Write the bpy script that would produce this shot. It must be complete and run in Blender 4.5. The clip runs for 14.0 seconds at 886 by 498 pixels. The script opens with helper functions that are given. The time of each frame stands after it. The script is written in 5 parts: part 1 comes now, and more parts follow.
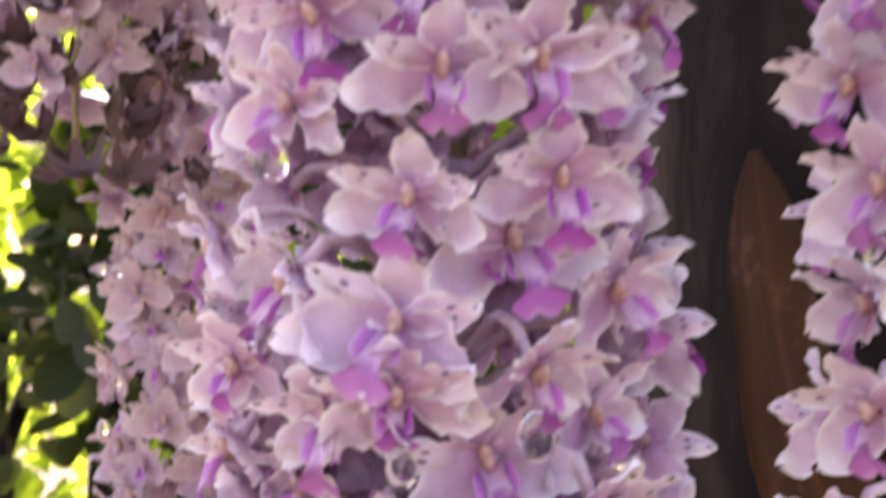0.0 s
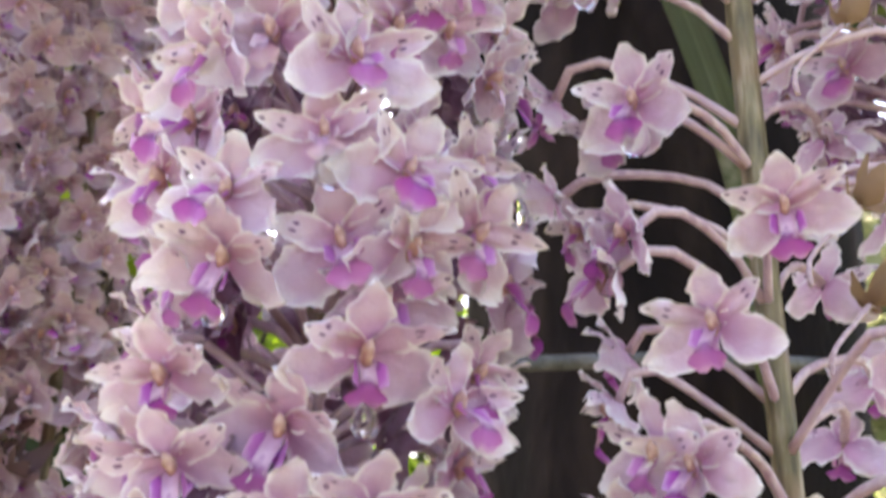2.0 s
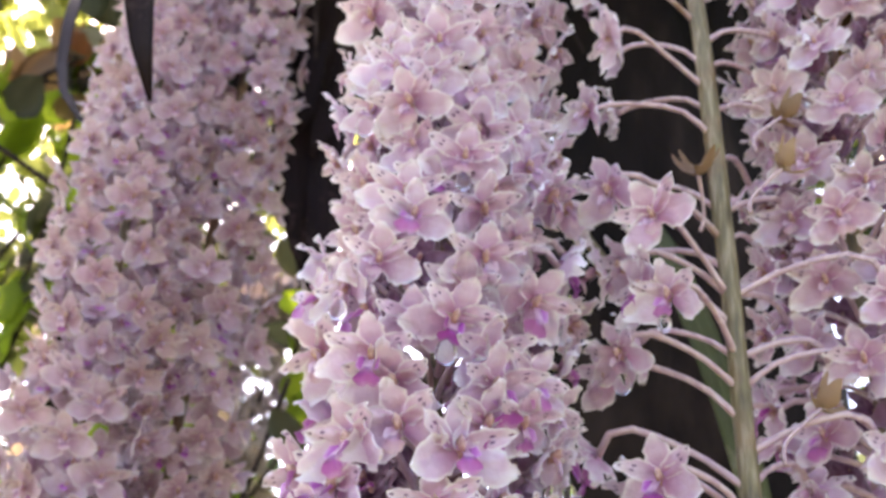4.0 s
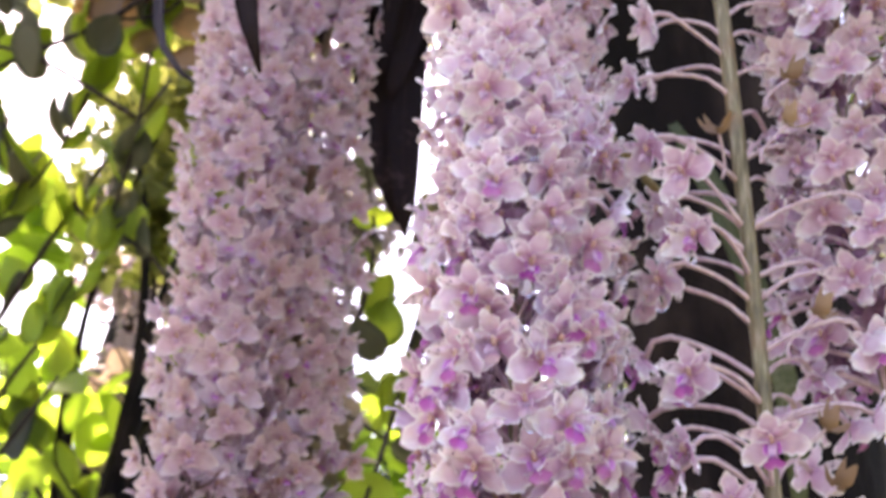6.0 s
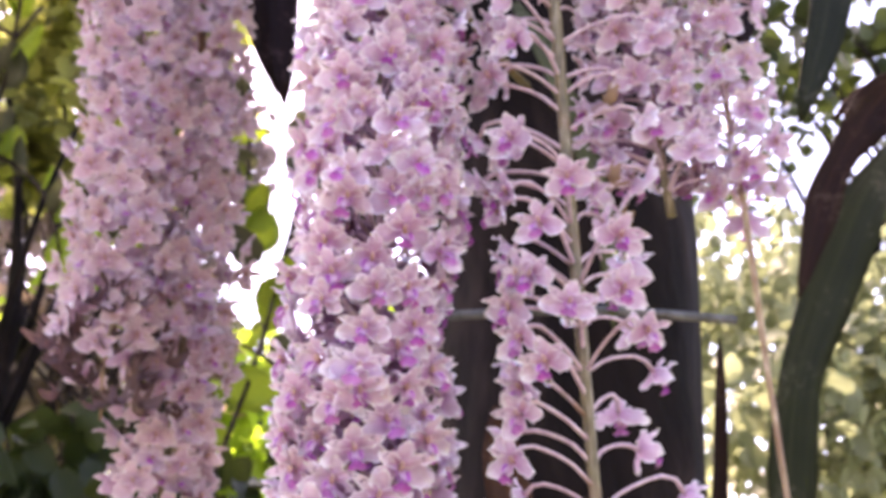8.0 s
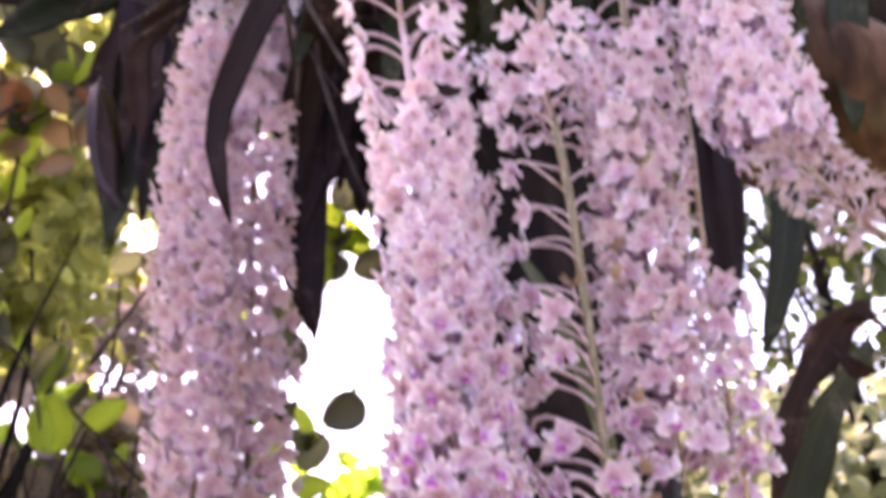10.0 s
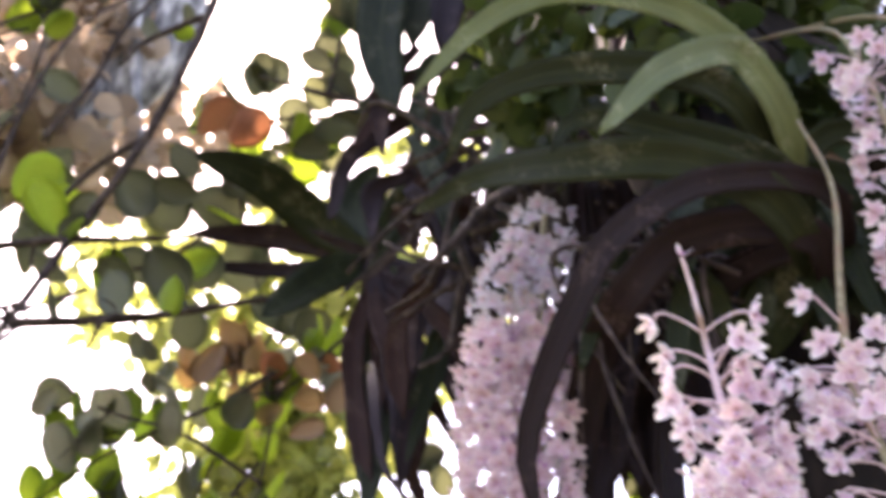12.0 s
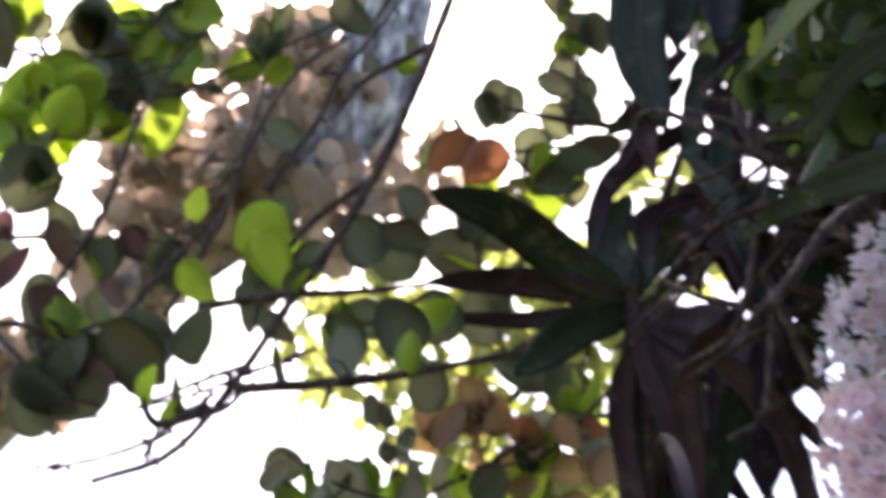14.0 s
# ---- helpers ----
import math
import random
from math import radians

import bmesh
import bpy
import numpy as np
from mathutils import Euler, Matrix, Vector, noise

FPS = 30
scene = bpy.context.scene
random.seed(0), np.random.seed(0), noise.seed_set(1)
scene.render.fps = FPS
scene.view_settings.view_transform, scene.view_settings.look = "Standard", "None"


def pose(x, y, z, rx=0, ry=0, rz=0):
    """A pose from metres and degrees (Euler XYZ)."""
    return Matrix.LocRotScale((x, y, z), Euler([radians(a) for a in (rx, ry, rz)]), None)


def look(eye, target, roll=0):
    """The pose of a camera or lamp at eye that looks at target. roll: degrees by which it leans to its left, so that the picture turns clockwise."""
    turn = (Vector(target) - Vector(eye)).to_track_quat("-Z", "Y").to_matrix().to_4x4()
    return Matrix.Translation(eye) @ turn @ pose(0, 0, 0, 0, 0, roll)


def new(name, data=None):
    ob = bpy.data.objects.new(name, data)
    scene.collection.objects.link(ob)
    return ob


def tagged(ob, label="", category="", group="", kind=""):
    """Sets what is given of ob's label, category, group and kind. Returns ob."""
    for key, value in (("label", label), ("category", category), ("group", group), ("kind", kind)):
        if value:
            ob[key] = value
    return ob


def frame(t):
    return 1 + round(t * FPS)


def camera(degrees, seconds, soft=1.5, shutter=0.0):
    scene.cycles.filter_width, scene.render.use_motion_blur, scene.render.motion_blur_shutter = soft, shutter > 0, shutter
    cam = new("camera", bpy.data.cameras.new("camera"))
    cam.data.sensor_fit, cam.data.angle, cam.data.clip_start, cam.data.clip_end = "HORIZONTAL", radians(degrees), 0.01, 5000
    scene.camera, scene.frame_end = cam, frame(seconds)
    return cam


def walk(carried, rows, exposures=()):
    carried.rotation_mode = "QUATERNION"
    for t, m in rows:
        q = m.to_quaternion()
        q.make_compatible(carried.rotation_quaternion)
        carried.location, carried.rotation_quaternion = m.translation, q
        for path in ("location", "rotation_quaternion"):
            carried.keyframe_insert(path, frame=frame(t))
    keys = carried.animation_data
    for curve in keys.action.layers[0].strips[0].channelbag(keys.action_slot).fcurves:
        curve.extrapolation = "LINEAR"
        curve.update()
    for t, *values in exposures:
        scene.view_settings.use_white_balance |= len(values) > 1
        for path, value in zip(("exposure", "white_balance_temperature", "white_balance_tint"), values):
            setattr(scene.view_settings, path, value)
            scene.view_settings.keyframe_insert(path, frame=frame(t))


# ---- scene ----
cam = camera(42.4, 14.0, soft=3.0, shutter=0.5)
# a small real lens, focused a hand's width off: the distance goes soft
cam.data.dof.use_dof, cam.data.dof.focus_distance, cam.data.dof.aperture_fstop = True, 0.20, 45.0
PATH = [
    (0, look((0.0102, -0.1189, 1.5280), (-0.0431, 0.3782, 1.5323), -0.96)),
    (0.5, look((0.0123, -0.1368, 1.5289), (-0.0173, 0.3583, 1.5918), -1.11)),
    (1, look((0.0108, -0.1411, 1.5309), (0.0108, 0.3513, 1.6178), -0.00)),
    (1.5, look((0.0112, -0.1397, 1.5347), (0.0275, 0.3461, 1.6517), -0.39)),
    (2, look((0.0105, -0.1413, 1.5368), (0.0316, 0.3339, 1.6910), 0.08)),
    (2.5, look((0.0098, -0.1512, 1.5423), (0.0206, 0.3163, 1.7192), 0.20)),
    (3, look((0.0027, -0.1643, 1.5461), (0.0177, 0.2897, 1.7550), 0.66)),
    (3.5, look((-0.0056, -0.1842, 1.5420), (0.0033, 0.2589, 1.7734), 2.73)),
    (3.7, look((-0.0049, -0.1936, 1.5407), (0.0050, 0.2436, 1.7832), 2.84)),
    (5.8, look((-0.0095, -0.2830, 1.5199), (-0.0193, 0.1741, 1.7222), 1.77)),
    (6, look((-0.0123, -0.2860, 1.5162), (-0.0271, 0.1719, 1.7165), 1.59)),
    (6.5, look((-0.0087, -0.2939, 1.5015), (-0.0083, 0.1698, 1.6885), -0.81)),
    (7, look((-0.0122, -0.3274, 1.4700), (-0.0196, 0.1351, 1.6597), -0.39)),
    (7.2, look((-0.0119, -0.3294, 1.4570), (-0.0069, 0.1359, 1.6398), -1.42)),
    (9.3, look((-0.0240, -0.4138, 1.4044), (0.0456, 0.0381, 1.6069), 0.37)),
    (9.5, look((-0.0363, -0.4201, 1.4090), (0.0304, 0.0256, 1.6257), 0.39)),
    (10, look((-0.0818, -0.4651, 1.4536), (-0.0103, -0.0273, 1.6843), -3.12)),
    (10.5, look((-0.1026, -0.4834, 1.4696), (-0.0400, -0.0625, 1.7322), -2.01)),
    (11, look((-0.1223, -0.4872, 1.4803), (-0.0824, -0.0742, 1.7592), -1.23)),
    (11.5, look((-0.1452, -0.4991, 1.4892), (-0.1296, -0.0946, 1.7826), -0.80)),
    (12, look((-0.1559, -0.5091, 1.4964), (-0.1685, -0.1183, 1.8080), 1.32)),
    (12.5, look((-0.1799, -0.5097, 1.5026), (-0.2174, -0.1251, 1.8198), 2.58)),
    (13, look((-0.2014, -0.5000, 1.5144), (-0.2477, -0.1163, 1.8316), 2.68)),
    (13.5, look((-0.250, -0.428, 1.556), (-0.481, 1.113, 2.810), 4.6)),
    (14, look((-0.238, -0.322, 1.642), (-0.660, 1.150, 2.930), 8.0)),
]
walk(cam, PATH, [(0.0, 2.50, 8100, 46), (0.8, 2.55, 8500, 29), (2.0, 2.62, 8100, 25), (3.5, 2.57, 7900, 25), (6.5, 2.60, 7800, 35), (9.5, 2.82, 7700, 50), (11.0, 2.66, 8000, 50), (12.0, 2.74, 7700, 30), (13.0, 2.64, 7200, 25), (14.0, 2.12, 6900, 23)])

# ---- light ----
world = bpy.data.worlds.new("world")
scene.world = world
world.use_nodes = True
wn = world.node_tree
sky = wn.nodes.new("ShaderNodeTexSky")
sky.sky_type = "NISHITA"
sky.sun_disc = False
sky.sun_elevation, sky.sun_rotation = radians(52), radians(-30)
sky.air_density, sky.dust_density, sky.ozone_density = 1.0, 1.6, 1.0
wn.links.new(sky.outputs[0], wn.nodes["Background"].inputs[0])
wn.nodes["Background"].inputs[1].default_value = 0.15

sun_data = bpy.data.lights.new("sun", "SUN")
sun_data.energy, sun_data.angle, sun_data.color = 3.8, radians(3.0), (1.0, 0.95, 0.88)
sun = new("sun", sun_data)
sun.matrix_world = look((-2.1, 3.64, 5.4), (0, 0, 0))


# ---- materials ----
def nodes_of(name):
    m = bpy.data.materials.new(name)
    m.use_nodes = True
    nt = m.node_tree
    return m, nt, nt.nodes["Principled BSDF"], nt.nodes["Material Output"]


def node(nt, kind, *links, **values):
    n = nt.nodes.new(kind)
    for key, v in values.items():
        if key == "op":
            n.operation = v
        elif key == "blend":
            n.data_type = "RGBA"
            n.blend_type = v
        else:
            n.inputs[int(key[1:])].default_value = v
    for index, socket in links:
        nt.links.new(socket, n.inputs[index])
    return n


def ramp(nt, socket, *stops):
    n = nt.nodes.new("ShaderNodeValToRGB")
    el = n.color_ramp.elements
    while len(el) < len(stops):
        el.new(0.5)
    for e, (p, c) in zip(el, stops):
        e.position = p
        e.color = (*c, 1) if len(c) == 3 else c
    nt.links.new(socket, n.inputs[0])
    return n.outputs[0]


def noise_of(nt, scale, detail=3.0, coords=None):
    n = node(nt, "ShaderNodeTexNoise", i2=scale, i3=detail)
    if coords is None:
        coords = nt.nodes.new("ShaderNodeTexCoord").outputs["Object"]
    nt.links.new(coords, n.inputs[0])
    return n.outputs[0]


def math_node(nt, op, a, b=0.0, c=0.0):
    n = nt.nodes.new("ShaderNodeMath")
    n.operation = op
    for i, v in enumerate((a, b, c)):
        if isinstance(v, (int, float)):
            n.inputs[i].default_value = v
        else:
            nt.links.new(v, n.inputs[i])
    return n.outputs[0]


def mix(nt, fac, a, b, blend="MIX"):
    n = nt.nodes.new("ShaderNodeMix")
    n.data_type, n.blend_type = "RGBA", blend
    for i, v in ((0, fac), (6, a), (7, b)):
        if isinstance(v, (int, float)):
            n.inputs[i].default_value = v
        elif isinstance(v, tuple):
            n.inputs[i].default_value = (*v, 1)
        else:
            nt.links.new(v, n.inputs[i])
    return n.outputs[2]


def bump(nt, bsdf, height, strength, distance):
    n = nt.nodes.new("ShaderNodeBump")
    n.inputs["Strength"].default_value = strength
    n.inputs["Distance"].default_value = distance
    nt.links.new(height, n.inputs["Height"])
    nt.links.new(n.outputs[0], bsdf.inputs["Normal"])


def see_through(nt, bsdf, out, color, share):
    """Thin living tissue: part of the light goes through."""
    tr = nt.nodes.new("ShaderNodeBsdfTranslucent")
    if isinstance(color, tuple):
        tr.inputs[0].default_value = (*color, 1)
    else:
        nt.links.new(color, tr.inputs[0])
    mx = nt.nodes.new("ShaderNodeMixShader")
    mx.inputs[0].default_value = share
    nt.links.new(bsdf.outputs[0], mx.inputs[1])
    nt.links.new(tr.outputs[0], mx.inputs[2])
    nt.links.new(mx.outputs[0], out.inputs[0])


def tepal_material(name, spotted, white=(0.74, 0.64, 0.71), pink=(0.60, 0.29, 0.50), pale=(0.92, 0.90, 0.91)):
    m, nt, bsdf, out = nodes_of(name)
    uv = nt.nodes.new("ShaderNodeTexCoord").outputs["UV"]
    sep = node(nt, "ShaderNodeSeparateXYZ", (0, uv))
    u, v = sep.outputs[0], sep.outputs[1]
    rnd = nt.nodes.new("ShaderNodeObjectInfo").outputs["Random"]
    grain = noise_of(nt, 420.0, 4.0)
    # pigment: lilac at the heart, paler blade, near-white rim
    heart = ramp(nt, math_node(nt, "ADD", u, math_node(nt, "MULTIPLY", grain, 0.16)), (0.10, (1, 1, 1)), (0.62, (0, 0, 0)))
    base = mix(nt, heart, white, pink)
    tint = ramp(nt, rnd, (0.0, (1.0, 0.93, 0.98)), (0.35, (1.0, 0.97, 0.96)), (0.7, (0.97, 0.90, 1.0)), (1.0, (1.0, 0.88, 0.96)))
    base = mix(nt, 1.0, base, tint, "MULTIPLY")
    blotch = noise_of(nt, 130.0, 4.0)
    base = mix(nt, ramp(nt, blotch, (0.42, (0, 0, 0)), (0.66, (0.45, 0.45, 0.45))), base, pink)
    base = mix(nt, ramp(nt, blotch, (0.30, (0.4, 0.4, 0.4)), (0.44, (0, 0, 0))), base, pale)
    vein = node(nt, "ShaderNodeTexWave", i1=1.0, i2=1.6, i3=2.0)
    stretch = node(nt, "ShaderNodeMapping", (0, uv))
    stretch.inputs[3].default_value = (0.8, 5.0, 1.0)
    nt.links.new(stretch.outputs[0], vein.inputs[0])
    base = mix(nt, math_node(nt, "MULTIPLY", vein.outputs["Fac"], 0.16), base, (0.66, 0.42, 0.64))
    edge = math_node(nt, "ABSOLUTE", math_node(nt, "SUBTRACT", v, 0.5))
    rim = ramp(nt, math_node(nt, "MAXIMUM", edge, math_node(nt, "MULTIPLY", u, 0.5)), (0.36, (0, 0, 0)), (0.48, (1, 1, 1)))
    base = mix(nt, math_node(nt, "MULTIPLY", rim, 0.85), base, pale)
    if spotted:
        total = None
        for cu, cv, ru, rv in ((0.60, 0.36, 0.05, 0.07), (0.62, 0.62, 0.06, 0.06), (0.90, 0.50, 0.045, 0.12)):
            a = math_node(nt, "DIVIDE", math_node(nt, "SUBTRACT", u, cu), ru)
            b = math_node(nt, "DIVIDE", math_node(nt, "SUBTRACT", v, cv), rv)
            d = math_node(nt, "ADD", math_node(nt, "MULTIPLY", a, a), math_node(nt, "MULTIPLY", b, b))
            d = math_node(nt, "ADD", d, math_node(nt, "MULTIPLY", math_node(nt, "SUBTRACT", grain, 0.5), 1.6))
            s = math_node(nt, "LESS_THAN", d, 1.0)
            total = s if total is None else math_node(nt, "MAXIMUM", total, s)
        base = mix(nt, math_node(nt, "MULTIPLY", total, 0.85), base, (0.16, 0.05, 0.17))
    nt.links.new(base, bsdf.inputs["Base Color"])
    bsdf.inputs["Roughness"].default_value = 0.34
    bsdf.inputs["Sheen Weight"].default_value = 0.15
    bump(nt, bsdf, math_node(nt, "ADD", grain, blotch), 0.8, 0.0010)
    see_through(nt, bsdf, out, base, 0.29)
    return m


def lip_material(name, stops, wash, share):
    m, nt, bsdf, out = nodes_of(name)
    uv = nt.nodes.new("ShaderNodeTexCoord").outputs["UV"]
    sep = node(nt, "ShaderNodeSeparateXYZ", (0, uv))
    grain = noise_of(nt, 500.0, 3.0)
    k = math_node(nt, "ADD", sep.outputs[0], math_node(nt, "MULTIPLY", math_node(nt, "SUBTRACT", grain, 0.5), 0.35))
    c = ramp(nt, k, *stops)
    rnd = nt.nodes.new("ShaderNodeObjectInfo").outputs["Random"]
    c = mix(nt, math_node(nt, "MULTIPLY", rnd, share), c, wash)
    nt.links.new(c, bsdf.inputs["Base Color"])
    bsdf.inputs["Roughness"].default_value = 0.28
    bump(nt, bsdf, grain, 0.3, 0.0006)
    see_through(nt, bsdf, out, c, 0.22)
    return m


def column_material():
    m, nt, bsdf, out = nodes_of("flower_heart")
    g = noise_of(nt, 700.0, 2.0)
    nt.links.new(ramp(nt, g, (0.35, (0.34, 0.15, 0.14)), (0.7, (0.62, 0.42, 0.34))), bsdf.inputs["Base Color"])
    bsdf.inputs["Roughness"].default_value = 0.35
    return m


def stalk_material(name, a, b, c):
    m, nt, bsdf, out = nodes_of(name)
    tex = nt.nodes.new("ShaderNodeTexCoord").outputs["Object"]
    mp = node(nt, "ShaderNodeMapping", (0, tex))
    mp.inputs[3].default_value = (1.0, 1.0, 0.16)
    streak = noise_of(nt, 620.0, 4.0, mp.outputs[0])
    blot = noise_of(nt, 46.0, 3.0, tex)
    col = ramp(nt, streak, (0.30, a), (0.52, b), (0.72, c))
    col = mix(nt, ramp(nt, blot, (0.5, (0, 0, 0)), (0.68, (1, 1, 1))), col, (0.24, 0.13, 0.07))
    nt.links.new(col, bsdf.inputs["Base Color"])
    bsdf.inputs["Roughness"].default_value = 0.5
    bump(nt, bsdf, streak, 0.5, 0.001)
    return m


def leaf_material(name, dark, light, worn, share=0.22, rough=0.5, by="object", glow=(1.35, 1.35, 0.65)):
    m, nt, bsdf, out = nodes_of(name)
    if by == "object":
        rnd = nt.nodes.new("ShaderNodeObjectInfo").outputs["Random"]
    else:
        rnd = nt.nodes.new("ShaderNodeNewGeometry").outputs["Random Per Island"]
    tex = nt.nodes.new("ShaderNodeTexCoord").outputs["Object"]
    blot = noise_of(nt, 18.0, 4.0, tex)
    grain = noise_of(nt, 160.0, 3.0, tex)
    k = math_node(nt, "ADD", math_node(nt, "MULTIPLY", rnd, 0.7), math_node(nt, "MULTIPLY", blot, 0.4))
    col = ramp(nt, k, (0.12, dark), (0.62, tuple(0.5 * (p + q) for p, q in zip(dark, light))), (0.95, light))
    col = mix(nt, ramp(nt, grain, (0.60, (0, 0, 0)), (0.78, (0.7, 0.7, 0.7))), col, worn)
    nt.links.new(col, bsdf.inputs["Base Color"])
    bsdf.inputs["Roughness"].default_value = rough
    bsdf.inputs["Specular IOR Level"].default_value = 0.3
    bump(nt, bsdf, grain, 0.25, 0.002)
    see_through(nt, bsdf, out, mix(nt, 1.0, col, glow, "MULTIPLY"), share)
    return m


def strap_material(name, dark, light, worn, share=0.18, rough=0.45):
    m, nt, bsdf, out = nodes_of(name)
    rnd = nt.nodes.new("ShaderNodeObjectInfo").outputs["Random"]
    tc = nt.nodes.new("ShaderNodeTexCoord")
    lines = node(nt, "ShaderNodeMapping", (0, tc.outputs["UV"]))
    lines.inputs[3].default_value = (2.5, 26.0, 1.0)
    streak = noise_of(nt, 1.0, 3.0, lines.outputs[0])
    blot = noise_of(nt, 26.0, 5.0, tc.outputs["Object"])
    fine = noise_of(nt, 240.0, 3.0, tc.outputs["Object"])
    k = math_node(nt, "ADD", math_node(nt, "MULTIPLY", streak, 0.6), math_node(nt, "MULTIPLY", blot, 0.35))
    k = math_node(nt, "ADD", k, math_node(nt, "MULTIPLY", rnd, 0.15))
    col = ramp(nt, k, (0.30, dark), (0.55, tuple(0.5 * (p + q) for p, q in zip(dark, light))), (0.80, light))
    sep = node(nt, "ShaderNodeSeparateXYZ", (0, tc.outputs["UV"]))
    rib = math_node(nt, "LESS_THAN", math_node(nt, "ABSOLUTE", math_node(nt, "SUBTRACT", sep.outputs[1], 0.5)), 0.035)
    col = mix(nt, math_node(nt, "MULTIPLY", rib, 0.5), col, light)
    old = math_node(nt, "ADD", math_node(nt, "MULTIPLY", fine, 0.35), math_node(nt, "MULTIPLY", blot, 0.65))
    col = mix(nt, ramp(nt, old, (0.56, (0, 0, 0)), (0.68, (0.8, 0.8, 0.8))), col, worn)
    nt.links.new(col, bsdf.inputs["Base Color"])
    bsdf.inputs["Roughness"].default_value = rough
    bsdf.inputs["Specular IOR Level"].default_value = 0.13
    bump(nt, bsdf, streak, 0.5, 0.002)
    see_through(nt, bsdf, out, mix(nt, 1.0, col, (1.0, 1.0, 0.5), "MULTIPLY"), share)
    return m


def bark_material(name, dark, mid, pale, scale=30.0, moss=None):
    m, nt, bsdf, out = nodes_of(name)
    tex = nt.nodes.new("ShaderNodeTexCoord").outputs["Object"]
    mp = node(nt, "ShaderNodeMapping", (0, tex))
    mp.inputs[3].default_value = (1.0, 1.0, 0.35)
    a = noise_of(nt, scale, 6.0, mp.outputs[0])
    b = noise_of(nt, scale * 0.22, 3.0, tex)
    col = ramp(nt, a, (0.32, dark), (0.52, mid), (0.72, pale))
    if moss:
        col = mix(nt, ramp(nt, b, (0.50, (0, 0, 0)), (0.66, (1, 1, 1))), col, moss)
    nt.links.new(col, bsdf.inputs["Base Color"])
    bsdf.inputs["Roughness"].default_value = 0.88
    bsdf.inputs["Specular IOR Level"].default_value = 0.2
    bump(nt, bsdf, a, 0.9, 0.01)
    return m


def ground_material():
    m, nt, bsdf, out = nodes_of("garden_soil")
    tex = nt.nodes.new("ShaderNodeTexCoord").outputs["Object"]
    a, b = noise_of(nt, 0.9, 6.0, tex), noise_of(nt, 22.0, 5.0, tex)
    col = ramp(nt, a, (0.36, (0.15, 0.12, 0.085)), (0.5, (0.11, 0.12, 0.06)), (0.66, (0.05, 0.085, 0.03)))
    col = mix(nt, 0.5, col, ramp(nt, b, (0.3, (0.05, 0.045, 0.03)), (0.7, (0.26, 0.235, 0.18))))
    nt.links.new(col, bsdf.inputs["Base Color"])
    bsdf.inputs["Roughness"].default_value = 0.95
    bump(nt, bsdf, b, 0.6, 0.03)
    return m


def drop_material():
    m, nt, bsdf, out = nodes_of("water")
    bsdf.inputs["Base Color"].default_value = (1, 1, 1, 1)
    bsdf.inputs["Roughness"].default_value = 0.0
    bsdf.inputs["IOR"].default_value = 1.33
    bsdf.inputs["Transmission Weight"].default_value = 1.0
    return m


TEPAL = tepal_material("tepal_lilac_white", False)
SPOTTED = tepal_material("petal_spotted", True)
LIP = lip_material("lip_purple", ((0.0, (0.42, 0.20, 0.32)), (0.30, (0.64, 0.42, 0.54)), (0.40, (0.20, 0.02, 0.17)), (0.52, (0.40, 0.05, 0.38)), (0.80, (0.46, 0.09, 0.43)), (1.0, (0.62, 0.32, 0.57))), (0.62, 0.36, 0.56), 0.35)
LIP_PALE = lip_material("lip_rose", ((0.0, (0.30, 0.12, 0.20)), (0.26, (0.60, 0.42, 0.50)), (0.36, (0.14, 0.02, 0.10)), (0.50, (0.50, 0.24, 0.42)), (0.72, (0.64, 0.42, 0.56)), (1.0, (0.72, 0.58, 0.66))), (0.70, 0.52, 0.60), 0.5)
HEART = column_material()
PEDICEL = stalk_material("pedicel_pale", (0.46, 0.30, 0.36), (0.60, 0.44, 0.47), (0.72, 0.58, 0.58))
STALK = stalk_material("flower_stalk_green", (0.085, 0.068, 0.032), (0.19, 0.155, 0.075), (0.37, 0.31, 0.21))
WITHERED = stalk_material("withered_stalk", (0.22, 0.14, 0.08), (0.42, 0.30, 0.18), (0.60, 0.47, 0.34))
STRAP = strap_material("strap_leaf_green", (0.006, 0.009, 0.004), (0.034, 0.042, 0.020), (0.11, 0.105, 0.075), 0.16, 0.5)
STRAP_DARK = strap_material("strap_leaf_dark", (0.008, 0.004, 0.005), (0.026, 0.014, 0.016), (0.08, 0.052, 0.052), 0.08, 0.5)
BROWN = strap_material("withered_leaf_tan_brown", (0.04, 0.018, 0.010), (0.11, 0.045, 0.022), (0.17, 0.09, 0.05), 0.2)
STRAP_PALE = strap_material("strap_leaf_pale_green", (0.075, 0.095, 0.05), (0.20, 0.235, 0.125), (0.34, 0.34, 0.25), 0.32, 0.42)
DEAD = strap_material("dead_leaf_brown", (0.012, 0.006, 0.005), (0.042, 0.017, 0.012), (0.10, 0.065, 0.048), 0.10, 0.65)
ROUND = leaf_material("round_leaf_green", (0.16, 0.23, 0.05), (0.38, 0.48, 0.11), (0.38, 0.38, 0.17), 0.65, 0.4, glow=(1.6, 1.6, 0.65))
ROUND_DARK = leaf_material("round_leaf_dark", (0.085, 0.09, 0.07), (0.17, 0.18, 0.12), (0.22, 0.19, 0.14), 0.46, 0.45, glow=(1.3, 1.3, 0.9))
ORANGE = leaf_material("orange_old_leaf", (0.30, 0.13, 0.06), (0.44, 0.21, 0.11), (0.42, 0.28, 0.18), 0.42, 0.5, glow=(1.15, 1.1, 1.1))
